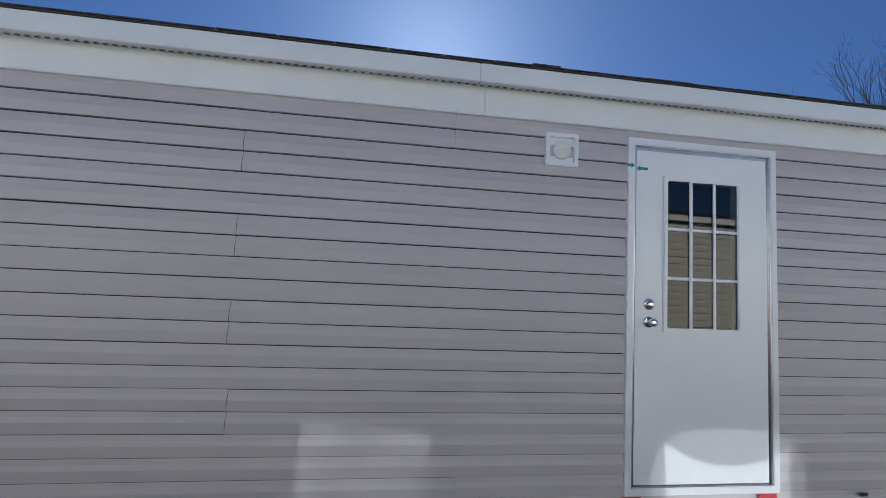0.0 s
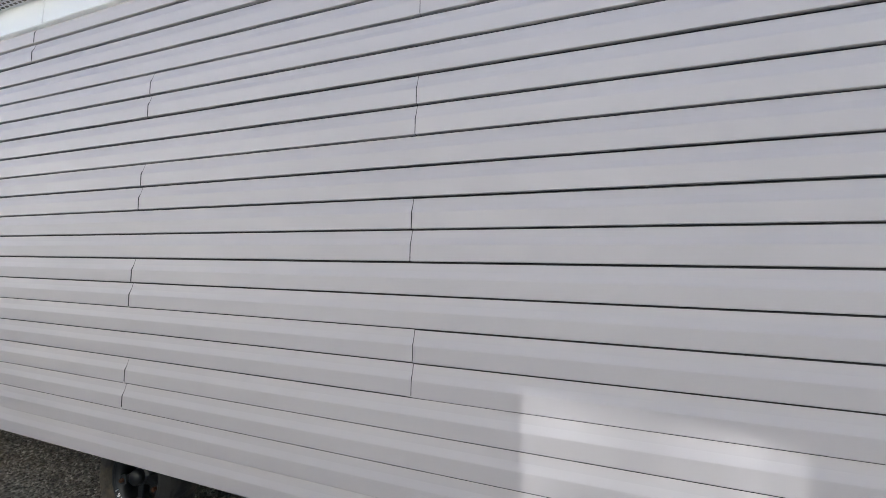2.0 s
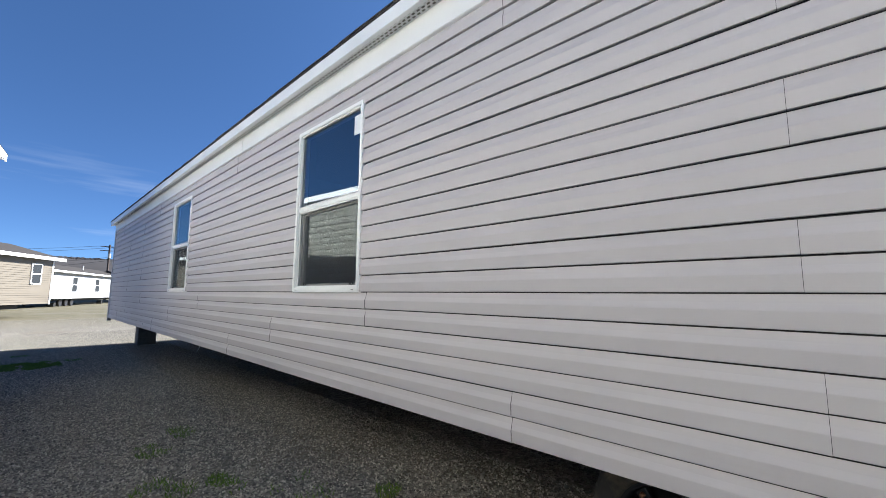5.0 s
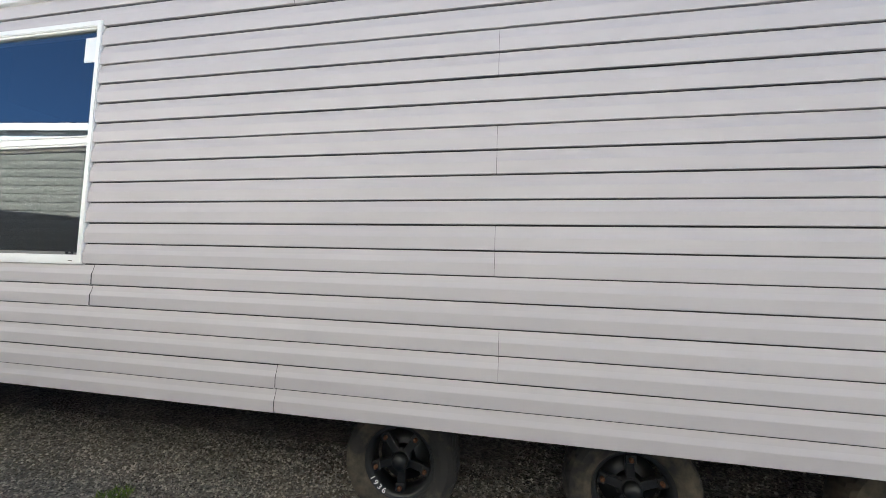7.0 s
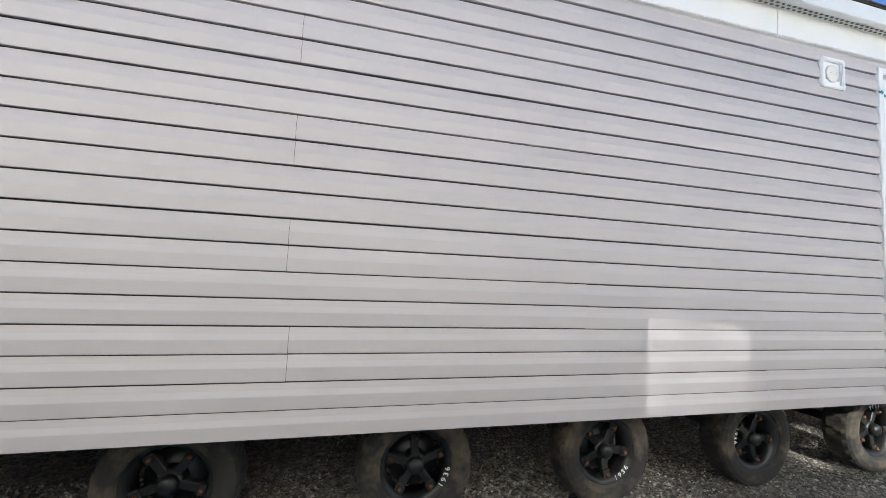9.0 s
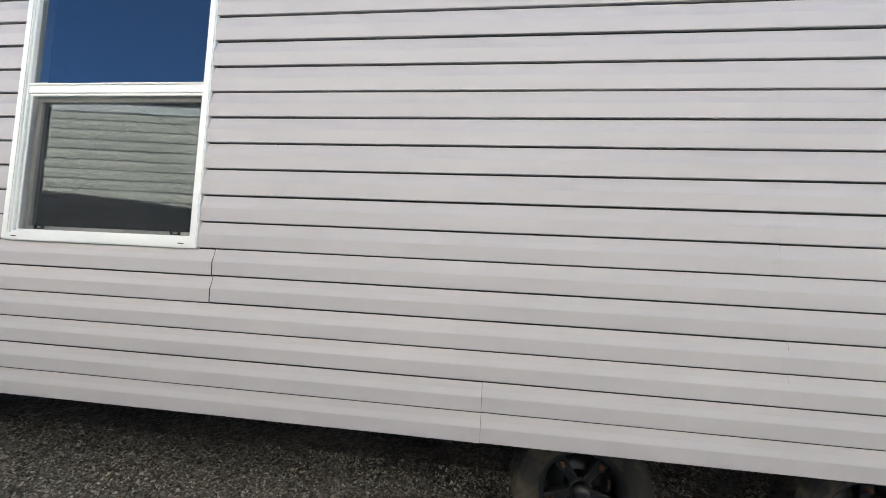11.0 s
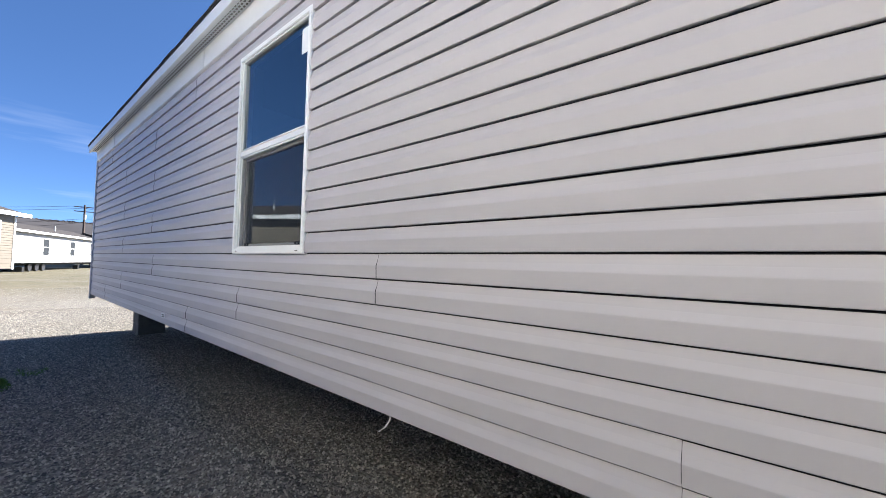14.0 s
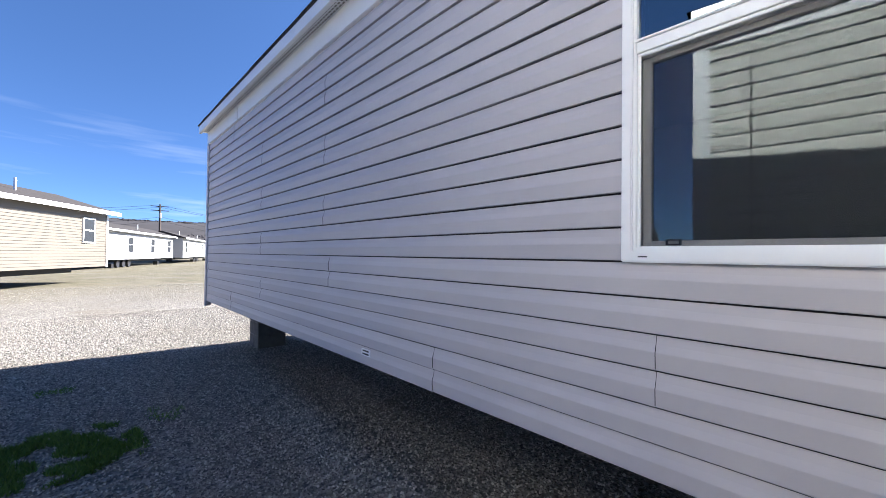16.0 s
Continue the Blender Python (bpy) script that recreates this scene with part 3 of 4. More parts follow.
part("cover_plate", bm, M_VENT, vent, "ivory round cover plate", True)
for sx in (-0.022, 0.022):
    boxes("screw", [(2.682 + sx - 0.0025, 2.682 + sx + 0.0025, -0.0372, -0.034, 2.8165, 2.8215)], M_SPACER, vent)

# small label and a loose wire under the siding edge
bm = bmesh.new()
box(bm, -9.618, -9.518, -0.0165, -0.0145, 0.783, 0.826)
lb = part("label_plate", bm, M_PAPER, home, "white label with two black bars")
boxes("label_bar", [(-9.603, -9.533, -0.0178, -0.0166, 0.790, 0.799), (-9.603, -9.533, -0.0178, -0.0166, 0.809, 0.818)], M_INK, lb)
boxes("label_plate", [(4.66, 4.72, -0.0165, -0.0145, 0.802, 0.824)], M_INK, home)

# undercarriage
for y in (1.02, 3.2):
    boxes("chassis_beam", [(X0 + 0.8, X1 - 0.5, y - 0.04, y + 0.04, 0.715, 0.727), (X0 + 0.8, X1 - 0.5, y - 0.004, y + 0.004, 0.48, 0.72), (X0 + 0.8, X1 - 0.5, y - 0.04, y + 0.04, 0.47, 0.482)], M_STEEL, home)
HUBS = [-1.075 + 1.237 * i for i in range(5)]


DIGITS = {}


def digit(ch):
    """The flat mesh of one painted figure, 32 mm high."""
    if ch not in DIGITS:
        cu = bpy.data.curves.new("painted_digit", "FONT")
        cu.body, cu.size, cu.align_x, cu.align_y, cu.offset = ch, 0.044, "CENTER", "CENTER", 0.0008
        tmp = new("painted_digit", cu)
        DIGITS[ch] = bpy.data.meshes.new_from_object(tmp.evaluated_get(bpy.context.evaluated_depsgraph_get()))
        DIGITS[ch].materials.clear()
        DIGITS[ch].materials.append(M_CHALK)
        bpy.data.objects.remove(tmp)
    return DIGITS[ch]


def wheel(x, y, z, turn, parent):
    """Demountable steel wheel: rim ring with a five-spoke hub inside a dusty treaded tyre."""
    at = Matrix.Translation((x, y, z)) @ Matrix.Rotation(turn, 4, "Y")
    bm = bmesh.new()
    lathe(bm, [(0.198, 0.03), (0.205, 0.022), (0.206, 0.036), (0.192, 0.05), (0.180, 0.075), (0.178, 0.16), (0.172, 0.16), (0.172, 0.075), (0.188, 0.03), (0.198, 0.03)], "Y", 36, at, False)
    w = part("wheel", bm, M_STEEL, parent, "black steel transport wheel, worn dusty tyre", True)
    bm = bmesh.new()
    prof = [(0.200, 0.028), (0.215, 0.012), (0.245, 0.004), (0.285, 0.006), (0.312, 0.018), (0.327, 0.034),  (0.334, 0.06), (0.335, 0.11), (0.334, 0.16), (0.312, 0.20), (0.25, 0.215), (0.205, 0.19)]
    steps = 96
    loops = []
    for k, (r, d) in enumerate(prof):
        tread = 5 <= k <= 8
        loops.append([bm.verts.new(at @ Vector(((r - (0.007 if tread and (i + k) % 4 < 1 else 0)) * math.cos(2 * math.pi * i / steps), d, (r - (0.007 if tread and (i + k) % 4 < 1 else 0)) * math.sin(2 * math.pi * i / steps)))) for i in range(steps)])
    for a, b in zip(loops, loops[1:]):
        for i in range(steps):
            bm.faces.new((a[i], a[(i + 1) % steps], b[(i + 1) % steps], b[i]))
    part("tyre", bm, M_RUBBER, w, "dusty worn tyre")
    bm = bmesh.new()
    lathe(bm, [(0.05, 0.05), (0.044, 0.02), (0.03, 0.008), (0.012, 0.004)], "Y", 20, at)
    lathe(bm, [(0.075, 0.11), (0.06, 0.075), (0.05, 0.05)], "Y", 20, at)
    lathe(bm, [(0.15, 0.17), (0.15, 0.15), (0.06, 0.12)], "Y", 20, at)
    part("hub", bm, M_STEEL, w, "", True)
    for i in range(5):
        r = at @ Matrix.Rotation(2 * math.pi * i / 5, 4, "Y")
        bm = bmesh.new()
        box(bm, 0.04, 0.165, 0.062, 0.105, -0.022, 0.022, r)
        box(bm, 0.13, 0.175, 0.05, 0.075, -0.028, 0.028, r)
        soften(bm, 0.004, 1)
        part("spoke", bm, M_STEEL, w)
        bm = bmesh.new()
        lathe(bm, [(0.013, 0.052), (0.013, 0.034), (0.008, 0.03)], "Y", 6, r @ Matrix.Translation((0.152, 0, 0)))
        part("lug_nut", bm, M_RUST, w, "rusty lug nut")
    # hand-painted number round the rim
    for k, ch in enumerate("1936"):
        r = at @ Matrix.Rotation(1.0 - 0.17 * k, 4, "Y") @ Matrix.Translation((0.186, 0.0275, 0.0)) @ Matrix.Rotation(radians(90), 4, "X") @ Matrix.Rotation(radians(90), 4, "Z")
        me = digit(ch)
        ob = new("painted_digit", me)
        ob.parent = w
        ob.matrix_basis = r
    return w


for i, hx in enumerate(HUBS):
    wheel(hx, 0.45, 0.335, (1.55, -0.35, 0.15, 2.6, 3.9)[i], home)
    wheel(hx, DEPTH - 0.66, 0.335, 0.9 + 0.7 * i, home)
    boxes("axle", [(hx - 0.035, hx + 0.035, 0.6, DEPTH - 0.6, 0.30, 0.37)], M_STEEL, home)
    boxes("spring_hanger", [(hx - 0.5, hx + 0.5, 0.98, 1.05, 0.40, 0.44), (hx - 0.52, hx - 0.46, 0.98, 1.05, 0.4, 0.6), (hx + 0.46, hx + 0.52, 0.98, 1.05, 0.4, 0.6)], M_RUST, home)

# block pier near the far end
for nm, (px, py) in enumerate(((-13.72, 0.80), (-13.72, 3.2), (8.4, 0.62), (8.4, 3.2))):
    pier = thing("block_pier", "stack of grey concrete blocks propping up the home", "pier", group="piers under the home")
    for k in range(3):
        for j in range(2):
            boxes("concrete_block", [(px - 0.2 + 0.2 * j, px + 0.195 * (j or 0) + (0 if j == 0 else 0.0) - (0.005 if j == 0 else 0), py - 0.2, py + 0.2, 0.19 * k + 0.002, 0.19 * k + 0.188)], M_BLOCK, pier, soft=0.006)
    boxes("shim_board", [(px - 0.2, px + 0.2, py - 0.2, py + 0.2, 0.572, 0.725)], M_POLE, pier)

# siding panels of the home, row by row
ODD, EVEN = [-11.62, -0.531, 5.1], [-10.22, 0.892, 5.9]
ROWS = [
    [-12.65, -8.953, -5.243, -1.568, 2.12, 5.8],
    [-11.6, -7.901, -4.179, -0.505, 3.19, 6.9],
    [-13.8, -10.117, -6.415, -2.722, 0.916, 4.6],
    ODD, EVEN, ODD, EVEN, ODD, EVEN,
    [-12.65, -8.97, -5.28, -1.586, 2.04, 5.75],
    [],
]
HOLES_OUT = [(a + 0.012, b - 0.012, c + 0.012, d - 0.012) for a, b, c, d in WINDOWS + [DOOR]]
siding(front, M_SIDING, X0 + 0.03, X1, ROWS, HOLES_OUT, 3, y=0.012)

# ---- the home on the other side of the walk ----
NY, NX0, NX1 = -2.0, -8.33, 11.0
other = thing("manufactured_home", "sunlit cream vinyl-sided manufactured home with white trim", "house",
              Matrix.Translation((NX0, NY, 0)) @ Matrix.Rotation(radians(-6.6), 4, "Z") @ Matrix.Translation((-NX0, -NY, 0)))
nholes = [(0.95, 1.75, 1.40, 2.80), (2.80, 4.00, 1.40, 2.80)]
# same black backing: lap-line shade given by colour
nwall = wall_with_holes("wall", NX0, NX1, Z0 + 0.03, 3.2, NY - 0.11, NY - 0.005, nholes, M_WRAP_AND_SHADE, other, "lapped cream vinyl siding")
boxes("body", [(NX0 + 0.01, NX1, NY - 4.2, NY - 0.3, Z0, 3.2)], M_CREAM, other)
boxes("belly_wrap", [(NX0 + 0.05, NX1 - 0.05, NY - 4.15, NY - 0.03, 0.70, 0.75)], M_WRAP_AND_SHADE, other)
bm = bmesh.new()
v = [bm.verts.new((x, NY + y, z)) for x in (NX0 - 0.03, NX1 + 0.03) for y, z in ((0.125, 3.225), (-2.1, 3.82), (-4.35, 3.225))]
for f in ((0, 1, 4, 3), (1, 2, 5, 4), (0, 2, 1), (3, 4, 5)):
    bm.faces.new([v[i] for i in f])
part("roof", bm, M_BROWNROOF, other, "brown shingle roof")
boxes("frieze_board", [(NX0, NX1, NY, NY + 0.031, 2.978, 3.15)], M_TRIM, other, soft=0.004)
boxes("fascia", [(NX0, NX1, NY + 0.105, NY + 0.12, 3.125, 3.222), (NX0, NX1, NY - 0.005, NY + 0.104, 3.146, 3.154)], M_TRIM, other)
boxes("corner_post", [(NX0 - 0.02, NX0 + 0.09, NY + 0.002, NY + 0.026, 0.68, 2.985)], M_TRIM, other, "white corner post", 0.004)
for px in (NX0 + 1.2, -3.5, 1.5, 6.5, NX1 - 1.2):
    boxes("block_support", [(px - 0.2, px + 0.2, NY - 0.9, NY - 0.5, 0, 0.72)], M_BLOCK, other)
bm = bmesh.new()
tube(bm, [(-8.0, NY + 0.02, 0.8), (-7.998, NY + 0.021, 1.9), (-8.002, NY + 0.02, 2.96)], 0.006, 0.006, 6)
part("cable", bm, M_BLACK, other, "thin black cable down the siding")
for a, b, c, d in nholes:
    bm = bmesh.new()
    ring(bm, a - 0.012, b + 0.012, c - 0.012, d + 0.012, 0.05, NY - 0.06, NY + 0.03)
    soften(bm, 0.004)
    win = part("window", bm, M_FRAME, other, "white vinyl window catching the sun")
    boxes("meeting_rail", [(a + 0.035, b - 0.035, NY - 0.02, NY + 0.02, (c + d) / 2 - 0.02, (c + d) / 2 + 0.02)], M_FRAME, win)
    boxes("pane", [(a + 0.03, b - 0.03, NY - 0.014, NY - 0.008, c + 0.03, d - 0.03)], M_DARKPANE, win)
NROWS = [[NX0 + 0.9 + 3.69 * k + (1.85 if r % 2 else 0.0) + 0.04 * r for k in range(6)] for r in range(10)] + [[]]
siding(nwall, M_CREAM, NX0 + 0.03, NX1, NROWS, nholes, 8, out=1, y=NY)

# ---- distant homes ----
def far_home(label, at, length, mat, roof_mat, windows, depth=4.3, bottom=0.72):
    """A home whose visible long wall runs along its own +x from the corner at the origin, facing -y."""
    ob = thing("manufactured_home", label, "house", at, group="homes across the lot")
    wall = boxes("wall", [(0, length, 0, depth, bottom, 3.2)], mat, ob)
    bm = bmesh.new()
    k = 0
    z = bottom
    while z < 2.95:
        box(bm, 0, length, -0.02, -0.001, z, z + 0.075)
        z += COURSE
    tagged(part("lap_siding", bm, mat, wall), kind="stuff")
    bm = bmesh.new()
    v = [bm.verts.new((x, y, z)) for x in (-0.25, length + 0.25) for y, z in ((-0.42, 3.2), (depth / 2, 4.0), (depth + 0.42, 3.2))]
    for f in ((0, 1, 4, 3), (1, 2, 5, 4), (0, 2, 1), (3, 4, 5), (0, 3, 5, 2)):
        bm.faces.new([v[i] for i in f])
    rf = part("roof", bm, roof_mat, ob)
    boxes("fascia", [(-0.26, length + 0.26, -0.45, -0.41, 3.06, 3.23)], M_TRIM, ob)
    for x in (-0.02, length - 0.1):
        boxes("corner_post", [(x, x + 0.12, -0.035, -0.021, bottom - 0.04, 3.05)], M_TRIM, ob)
    for a, b, c, d in windows:
        bm = bmesh.new()
        ring(bm, a, b, c, d, 0.06, -0.06, 0.0)
        box(bm, a, b, -0.055, 0.0, (c + d) / 2 - 0.03, (c + d) / 2 + 0.03)
        w = part("window", bm, M_FRAME, ob)
        boxes("pane", [(a + 0.06, b - 0.06, -0.04, -0.03, c + 0.06, d - 0.06)], M_DARKPANE, w)
    boxes("chassis", [(0.8, length - 0.8, 0.9, depth - 0.9, bottom - 0.26, bottom)], M_WRAP_AND_SHADE, ob)
    for i in range(3):
        for y in (0.4, depth - 0.6):
            bm = bmesh.new()
            lathe(bm, [(0.16, 0.02), (0.31, 0.0), (0.33, 0.04), (0.33, 0.17), (0.31, 0.2), (0.1, 0.2)], "Y", 16, Matrix.Translation((length * 0.45 + i * 1.2, y, 0.33)))
            part("wheel", bm, M_BLACK, ob)
    for x in (length * 0.4, length * 0.85):
        boxes("block_support", [(x, x + 0.4, 0.4, 0.8, 0, bottom - 0.34)], M_STEEL, ob)
    for x in (3.6, length * 0.7):
        bm = bmesh.new()
        tube(bm, [(x, depth * 0.25, 3.5), (x, depth * 0.25, 4.12)], 0.045)
        part("roof_pipe", bm, M_TRIM, rf)
    return ob




def facing(x, y, dx, dy):
    """Pose whose +x runs along (dx, dy); its -y side is the shown one."""
    return Matrix.Translation((x, y, 0)) @ Matrix.Rotation(math.atan2(dy, dx), 4, "Z")


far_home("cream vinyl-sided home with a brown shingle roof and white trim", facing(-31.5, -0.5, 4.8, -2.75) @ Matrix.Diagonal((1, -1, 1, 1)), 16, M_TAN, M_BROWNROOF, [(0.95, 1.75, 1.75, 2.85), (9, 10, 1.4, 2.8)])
far_home("white home on wheels with dark windows and a grey roof", facing(-40.5, -3.0, -15.5, 6.4), 25, M_WHITEV, M_BROWNROOF, [(6.0, 7.2, 1.3, 2.75), (12.0, 13.2, 1.3, 2.75), (17.6, 18.8, 1.3, 2.75), (23.0, 24.2, 1.3, 2.75)])
far_home("white home on wheels with dark windows and a grey roof", facing(-65, 7.8, -15.5, 5.4), 24, M_WHITEV, M_BROWNROOF, [(1.5, 2.6, 1.3, 2.75), (7.5, 8.5, 1.8, 2.75), (14, 15, 1.8, 2.75)])
far_home("white home beyond the lot, seen through the windows", facing(-16, 9.5, 1, 0), 22, M_WHITEV, M_BROWNROOF, [(6, 7, 1.5, 2.8), (14, 15, 1.5, 2.8)])

# loose wire and hanging strap under the siding edge
bm = bmesh.new()
tube(bm, [(-6.34, 0.05, 0.74), (-6.345, 0.04, 0.68), (-6.36, 0.03, 0.65), (-6.40, 0.03, 0.62)], 0.004, 0.004, 6)
part("hanging_wire", bm, M_CHALK, home, "short loose white wire end")

# ---- distance: utility pole, wires, hills, bare trees ----
pole = thing("utility_pole", "dark wooden utility pole with crossarms and wires", "pole", Matrix.Translation((-87.0, 8.0, 0)))
bm = bmesh.new()
tube(bm, [(0, 0, 0), (0, 0, 9.3)], 0.17, 0.12, 10)
part("pole", bm, M_POLE, pole)
for z, w in ((8.9, 1.2), (8.2, 1.2)):
    bm = bmesh.new()
    box(bm, -0.06, 0.06, -w, w, z, z + 0.12)
    part("crossarm", bm, M_POLE, pole)
bm = bmesh.new()
lathe(bm, [(0.16, 7.0), (0.2, 7.05), (0.2, 7.7), (0.16, 7.75)], "Z", 14, Matrix.Translation((0.3, 0, 0)))
part("transformer", bm, M_SPACER, pole)
for k, (y0, z) in enumerate(((-1.1, 9.0), (1.1, 9.0), (0.2, 7.2), (0.0, 6.6))):
    for side in (-1, 1):
        bm = bmesh.new()
        pts = []
        for i in range(15):
            u = i / 14
            pts.append((side * 0.4 * u * 40 * 0.35 - 6 * u, y0 + side * 55 * u, z - (2.2 + 0.3 * k) * 4 * u * (1 - u) - (0.8 if side > 0 else -0.4) * u))
        tube(bm, pts, 0.022, 0.022, 5)
        part("wire", bm, M_BLACK, pole)

bm = bmesh.new()
cols = []
for i in range(121):
    a = radians(110 + 140 * i / 120)
    col = []
    for j, (d, f) in enumerate(((190, 0.0), (240, 0.32), (290, 0.66), (340, 0.92), (380, 1.0), (460, 0.8))):
        q = noise.noise((math.cos(a) * 5, math.sin(a) * 5, 3.0)) * 0.5 + noise.noise((math.cos(a) * 17, math.sin(a) * 17, j * 0.7)) * 0.16
        col.append(bm.verts.new((d * math.cos(a), d * math.sin(a), f * (25 + 7 * q) + noise.noise((i * 0.9, j * 2.1, 5.0)) * 1.4 * (j > 0) - 0.4)))
    cols.append(col)
for a, b in zip(cols, cols[1:]):
    for j in range(5):
        bm.faces.new((a[j], b[j], b[j + 1], a[j + 1]))
tagged(part("hillside_backdrop", bm, M_HILL, None, "", True), "low wooded hills, bare and brown in winter", "hills", kind="structure")
# uneven treetops along the ridge
rng = random.Random(21)
bm = bmesh.new()
for i in range(12000):
    a = radians(155 + 45 * rng.random())
    q = noise.noise((math.cos(a) * 5, math.sin(a) * 5, 3.0)) * 0.5
    u = rng.random() ** 0.7
    d = 215 + 165 * u
    zt = (25 + 7 * q) * min(1.0, 0.16 + 0.86 * u)
    c, w, h = Vector((d * math.cos(a), d * math.sin(a), zt - 1.6)), rng.uniform(1.2, 2.4), rng.uniform(1.8, 3.2)
    ring_v = [bm.verts.new(c + Vector((w * math.cos(k * 2.1), w * math.sin(k * 2.1), h * rng.uniform(0.45, 0.8)))) for k in range(3)]
    tip = bm.verts.new(c + Vector((rng.uniform(-0.5, 0.5), rng.uniform(-0.5, 0.5), h)))
    foot = bm.verts.new(c)
    for k in range(3):
        bm.faces.new((ring_v[k], ring_v[(k + 1) % 3], tip))
        bm.faces.new((ring_v[(k + 1) % 3], ring_v[k], foot))
tagged(part("far_woods", bm, M_CROWNS), "bare winter woods along the ridge", "woods", kind="stuff")


def bare_tree(x, y, height, seed):
    rg = random.Random(seed)
    ob = thing("bare_tree", "tall leafless tree with fine grey-brown twigs", "tree", Matrix.Translation((x, y, 0)), group="bare trees behind the home")
    trunk, limbs, twigs = bmesh.new(), bmesh.new(), bmesh.new()

    def grow(p, d, length, r, level):
        pts, q, dd = [p], p.copy(), d.copy()
        for _ in range(4):
            dd = (dd + Vector((rg.uniform(-0.14, 0.14), rg.uniform(-0.14, 0.14), rg.uniform(0.0, 0.12)))).normalized()
            q = q + dd * length / 4
            pts.append(q.copy())
        tube((trunk, limbs, twigs, twigs, twigs)[level], pts, r, r * 0.45, (8, 5, 3, 3, 3)[level])
        if level == 4 or r < 0.004:
            return
        for k in range((10, 6, 5, 3)[level]):
            u = rg.uniform(0.35, 1.0) if level == 0 else rg.uniform(0.2, 1.0)
            i = min(3, int(u * 4))
            at = pts[i].lerp(pts[i + 1], u * 4 - i if u < 1 else 1.0)
            az, lean = rg.uniform(0, 6.283), rg.uniform(0.2, 0.55)
            side = Vector((math.cos(az), math.sin(az), 0))
            nd = (dd * math.cos(lean) + side * math.sin(lean)).normalized()
            grow(at, nd, length * rg.uniform(0.3, 0.5) if level == 0 else length * rg.uniform(0.4, 0.62), max(0.006, r * (1 - 0.5 * u) * 0.5), level + 1)

    grow(Vector((0, 0, 0)), Vector((0, 0, 1)), height, 0.2, 0)
    part("trunk", trunk, M_BARK, ob)
    tagged(part("limb_work", limbs, M_BARK, ob), kind="stuff")
    tagged(part("fine_twig_work", twigs, M_BARK, ob), kind="stuff")


for tx, ty, th, sd in ((29.9, 21.0, 12.3, 5), (31.4, 19.1, 12.3, 9), (32.3, 17.8, 12.2, 12), (33.0, 16.9, 11.8, 17)):
    bare_tree(tx, ty, th, sd)

# ---- loose gravel and weeds ----
def mound(x, y):
    """Height of the scraped-up gravel strip along the home's edge."""
    if not -13.6 < x < -4.5:
        return 0.0
    fade = min(1.0, (x + 13.6) / 0.8, (-4.5 - x) / 2.5)
    c = 0.05 - 0.05 * (x + 9) + 0.12 * noise.noise((x * 0.8, 0.0, 7.0))
    return fade * (0.085 * math.exp(-((y - c) / 0.22) ** 2) * (1 + 0.6 * noise.noise((x * 2.3, y * 2.3, 1.0))))


bm = bmesh.new()
cols = []
for i in range(141):
    x = -13.7 + 9.4 * i / 140
    c = 0.05 - 0.05 * (x + 9)
    cols.append([bm.verts.new((x, c - 0.62 + 1.24 * j / 20, mound(x, c - 0.62 + 1.24 * j / 20) - 0.004)) for j in range(21)])
for a, b in zip(cols, cols[1:]):
    for j in range(20):
        bm.faces.new((a[j], b[j], b[j + 1], a[j + 1]))
tagged(part("gravel_bank", bm, M_GROUND, None, "", True), "low bank of scraped-up gravel beside the home", "gravel", kind="structure")

rs = np.random.RandomState(6)


def scatter(n, x0, x1, y0, y1):
    return np.stack([rs.uniform(x0, x1, n), rs.uniform(y0, y1, n)], 1)


spots = np.concatenate([scatter(130000, -13.9, -0.4, -2.4, 1.3), scatter(18000, -0.4, 5.0, -0.2, 1.8), scatter(60000, -19.0, -13.9, -4.0, 4.0), scatter(16000, -28.0, -19.0, -6.0, 4.0)])
n = len(spots)
octa = np.array([(1, 0, 0), (0, 1, 0), (-1, 0, 0), (0, -1, 0), (0, 0, 0.8), (0, 0, -0.8)], float)
tris = np.array([(0, 1, 4), (1, 2, 4), (2, 3, 4), (3, 0, 4), (1, 0, 5), (2, 1, 5), (3, 2, 5), (0, 3, 5)])
size = rs.uniform(0.0045, 0.0115, n)[:, None, None] * np.where(rs.rand(n) > 0.97, 1.6, 1.0)[:, None, None]
turn = rs.uniform(0, 6.283, n)
base = octa[None] * rs.uniform(0.6, 1.35, (n, 6, 3)) * size
tilt = rs.uniform(-0.5, 0.5, (n, 2))
vx = base[..., 0] * np.cos(turn)[:, None] - base[..., 1] * np.sin(turn)[:, None]
vy = base[..., 0] * np.sin(turn)[:, None] + base[..., 1] * np.cos(turn)[:, None]
lift = np.array([mound(a, b) for a, b in spots])[:, None]
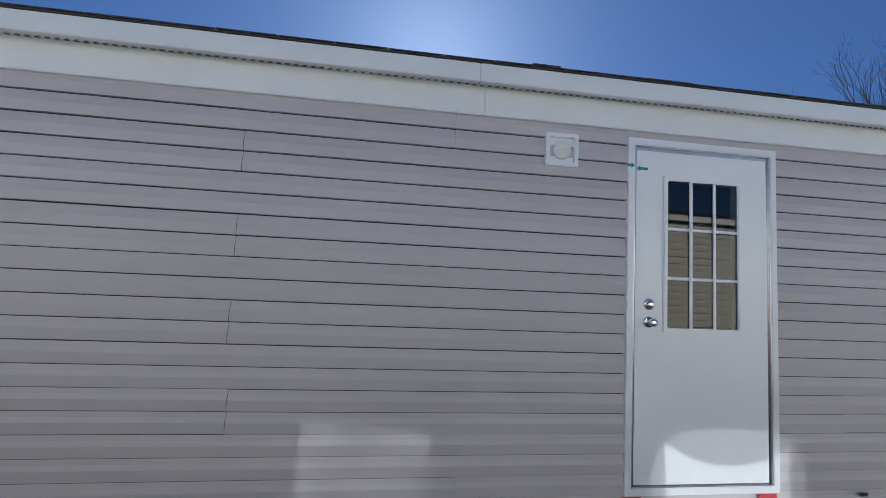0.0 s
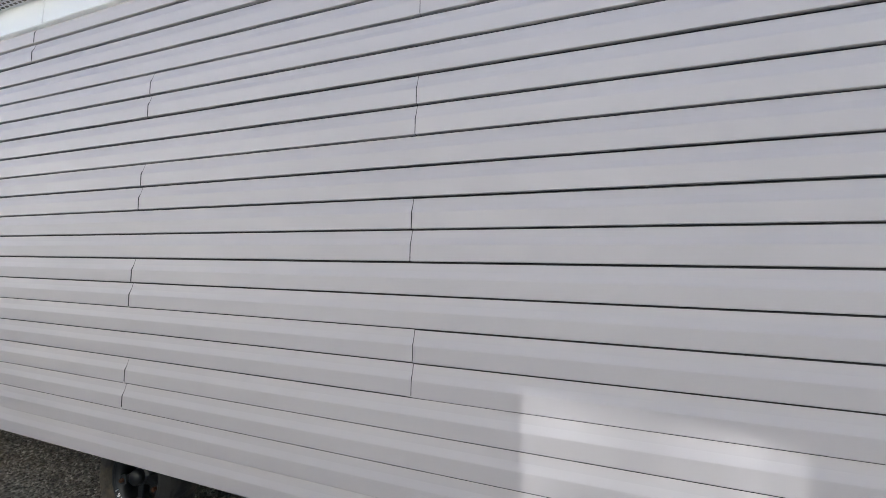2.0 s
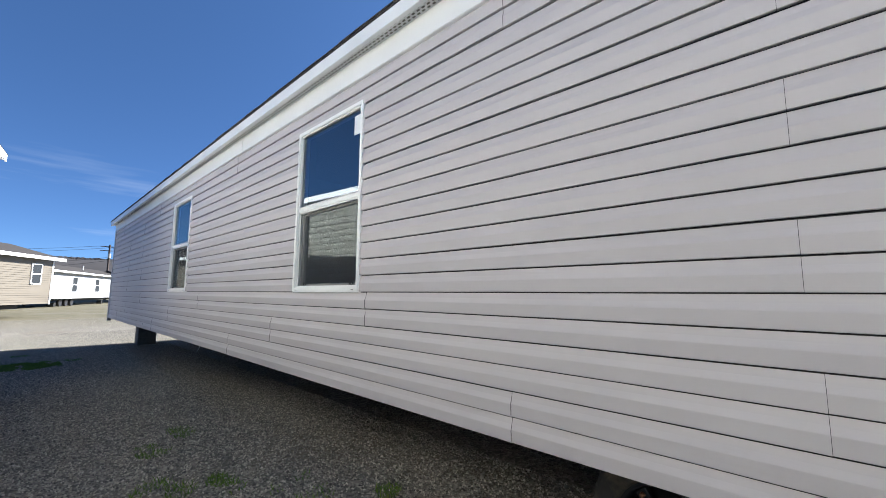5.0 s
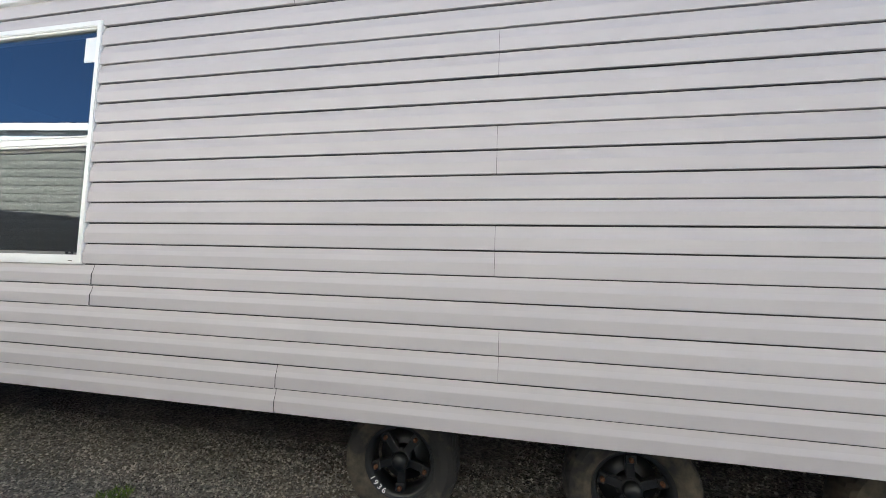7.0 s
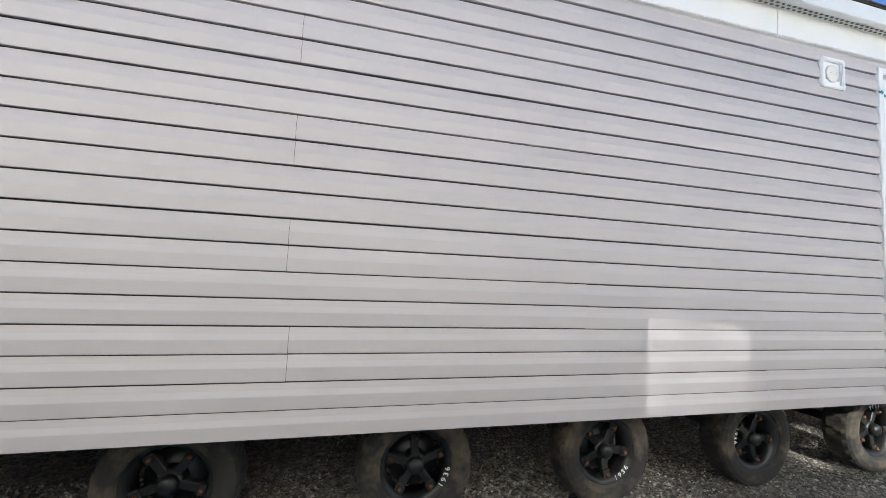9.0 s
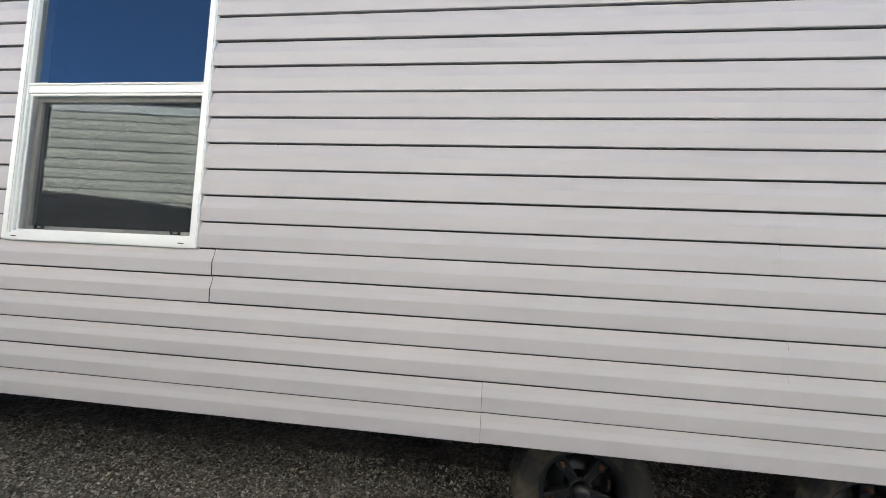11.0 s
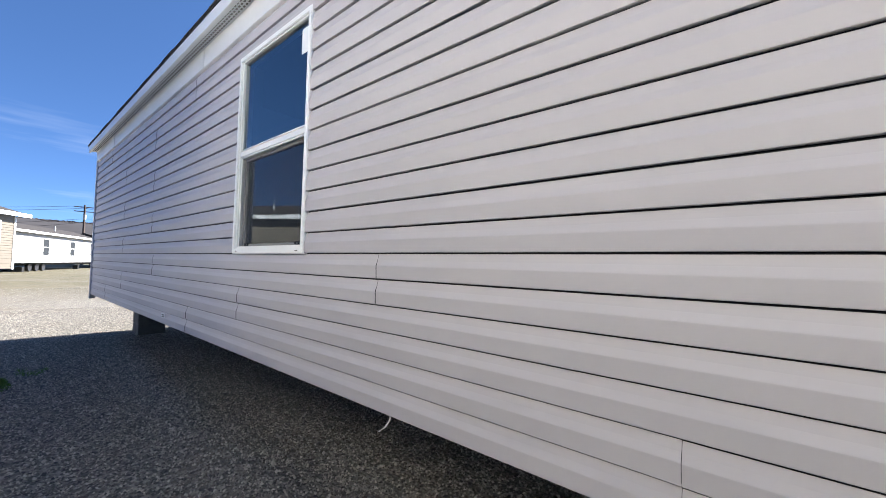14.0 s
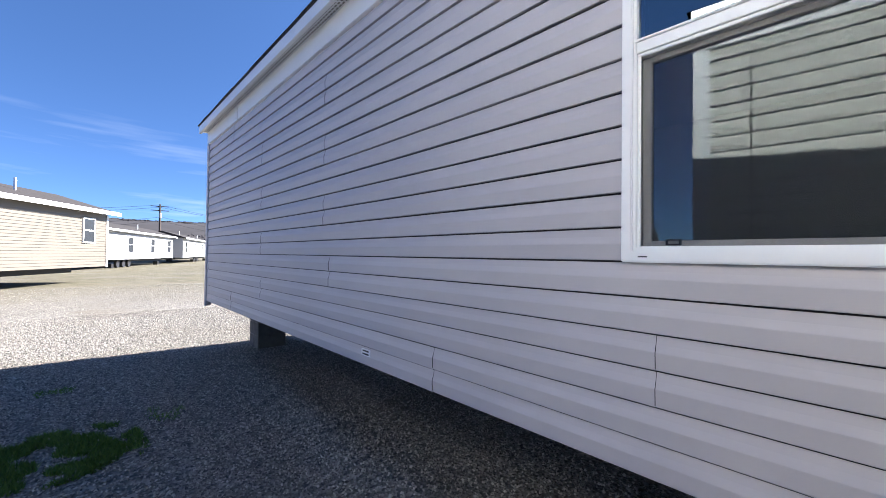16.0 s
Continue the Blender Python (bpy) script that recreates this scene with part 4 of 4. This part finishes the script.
vz = base[..., 2] + vx * tilt[:, :1] + vy * tilt[:, 1:] + size[:, :, 0] * 0.3 + lift
co = np.stack([vx + spots[:, :1], vy + spots[:, 1:], vz], 2).reshape(-1, 3)
fa = (tris[None] + (np.arange(n) * 6)[:, None, None]).reshape(-1, 3)
me = bpy.data.meshes.new("gravel")
me.from_pydata(co, [], fa)
me.materials.append(M_STONES)
tagged(new("gravel", me), "loose grey crushed stone strewn over the lot", "gravel", kind="stuff")


def tufts(name, patches, label):
    """Blades of grass in ragged patches: (x, y, half length, half width, blades)."""
    vs, fs = [], []
    for px, py, ax, ay, nb in patches:
        for _ in range(nb):
            r, a = math.sqrt(rs.rand()), rs.uniform(0, 6.283)
            x, y = px + ax * r * math.cos(a), py + ay * r * math.sin(a)
            if noise.noise((x * 5, y * 5, 0.0)) < (-0.12 if nb < 9000 else -0.22) + 0.5 * max(0.0, r - 0.6):
                continue
            h, w, t = rs.uniform(0.015, 0.045), rs.uniform(0.003, 0.006), rs.uniform(0, 6.283)
            lx, ly = rs.uniform(-0.03, 0.03, 2)
            k = len(vs)
            vs += [(x - w * math.cos(t), y - w * math.sin(t), 0.0), (x + w * math.cos(t), y + w * math.sin(t), 0.0), (x + lx, y + ly, h)]
            fs.append((k, k + 1, k + 2))
    g = bpy.data.meshes.new(name)
    g.from_pydata(vs, [], fs)
    g.materials.append(M_GRASS)
    tagged(new(name, g), label, "grass", kind="stuff")


tufts("grass_patch", [(-11.25, -1.42, 0.5, 0.46, 15000), (-11.1, -1.15, 0.35, 0.22, 1800), (-13.0, -1.5, 0.3, 0.15, 500), (-11.65, -0.75, 0.25, 0.15, 300)], "ragged bright green grass patch in the gravel")
tufts("weeds", [(-5.2, -0.4, 0.22, 0.12, 350), (-3.75, -0.45, 0.2, 0.12, 450), (-2.75, 0.3, 0.16, 0.12, 420), (-3.9, -0.8, 0.3, 0.2, 500), (-4.85, -0.7, 0.2, 0.15, 250), (-3.3, -0.1, 0.3, 0.2, 200)], "small green weeds coming through the gravel")
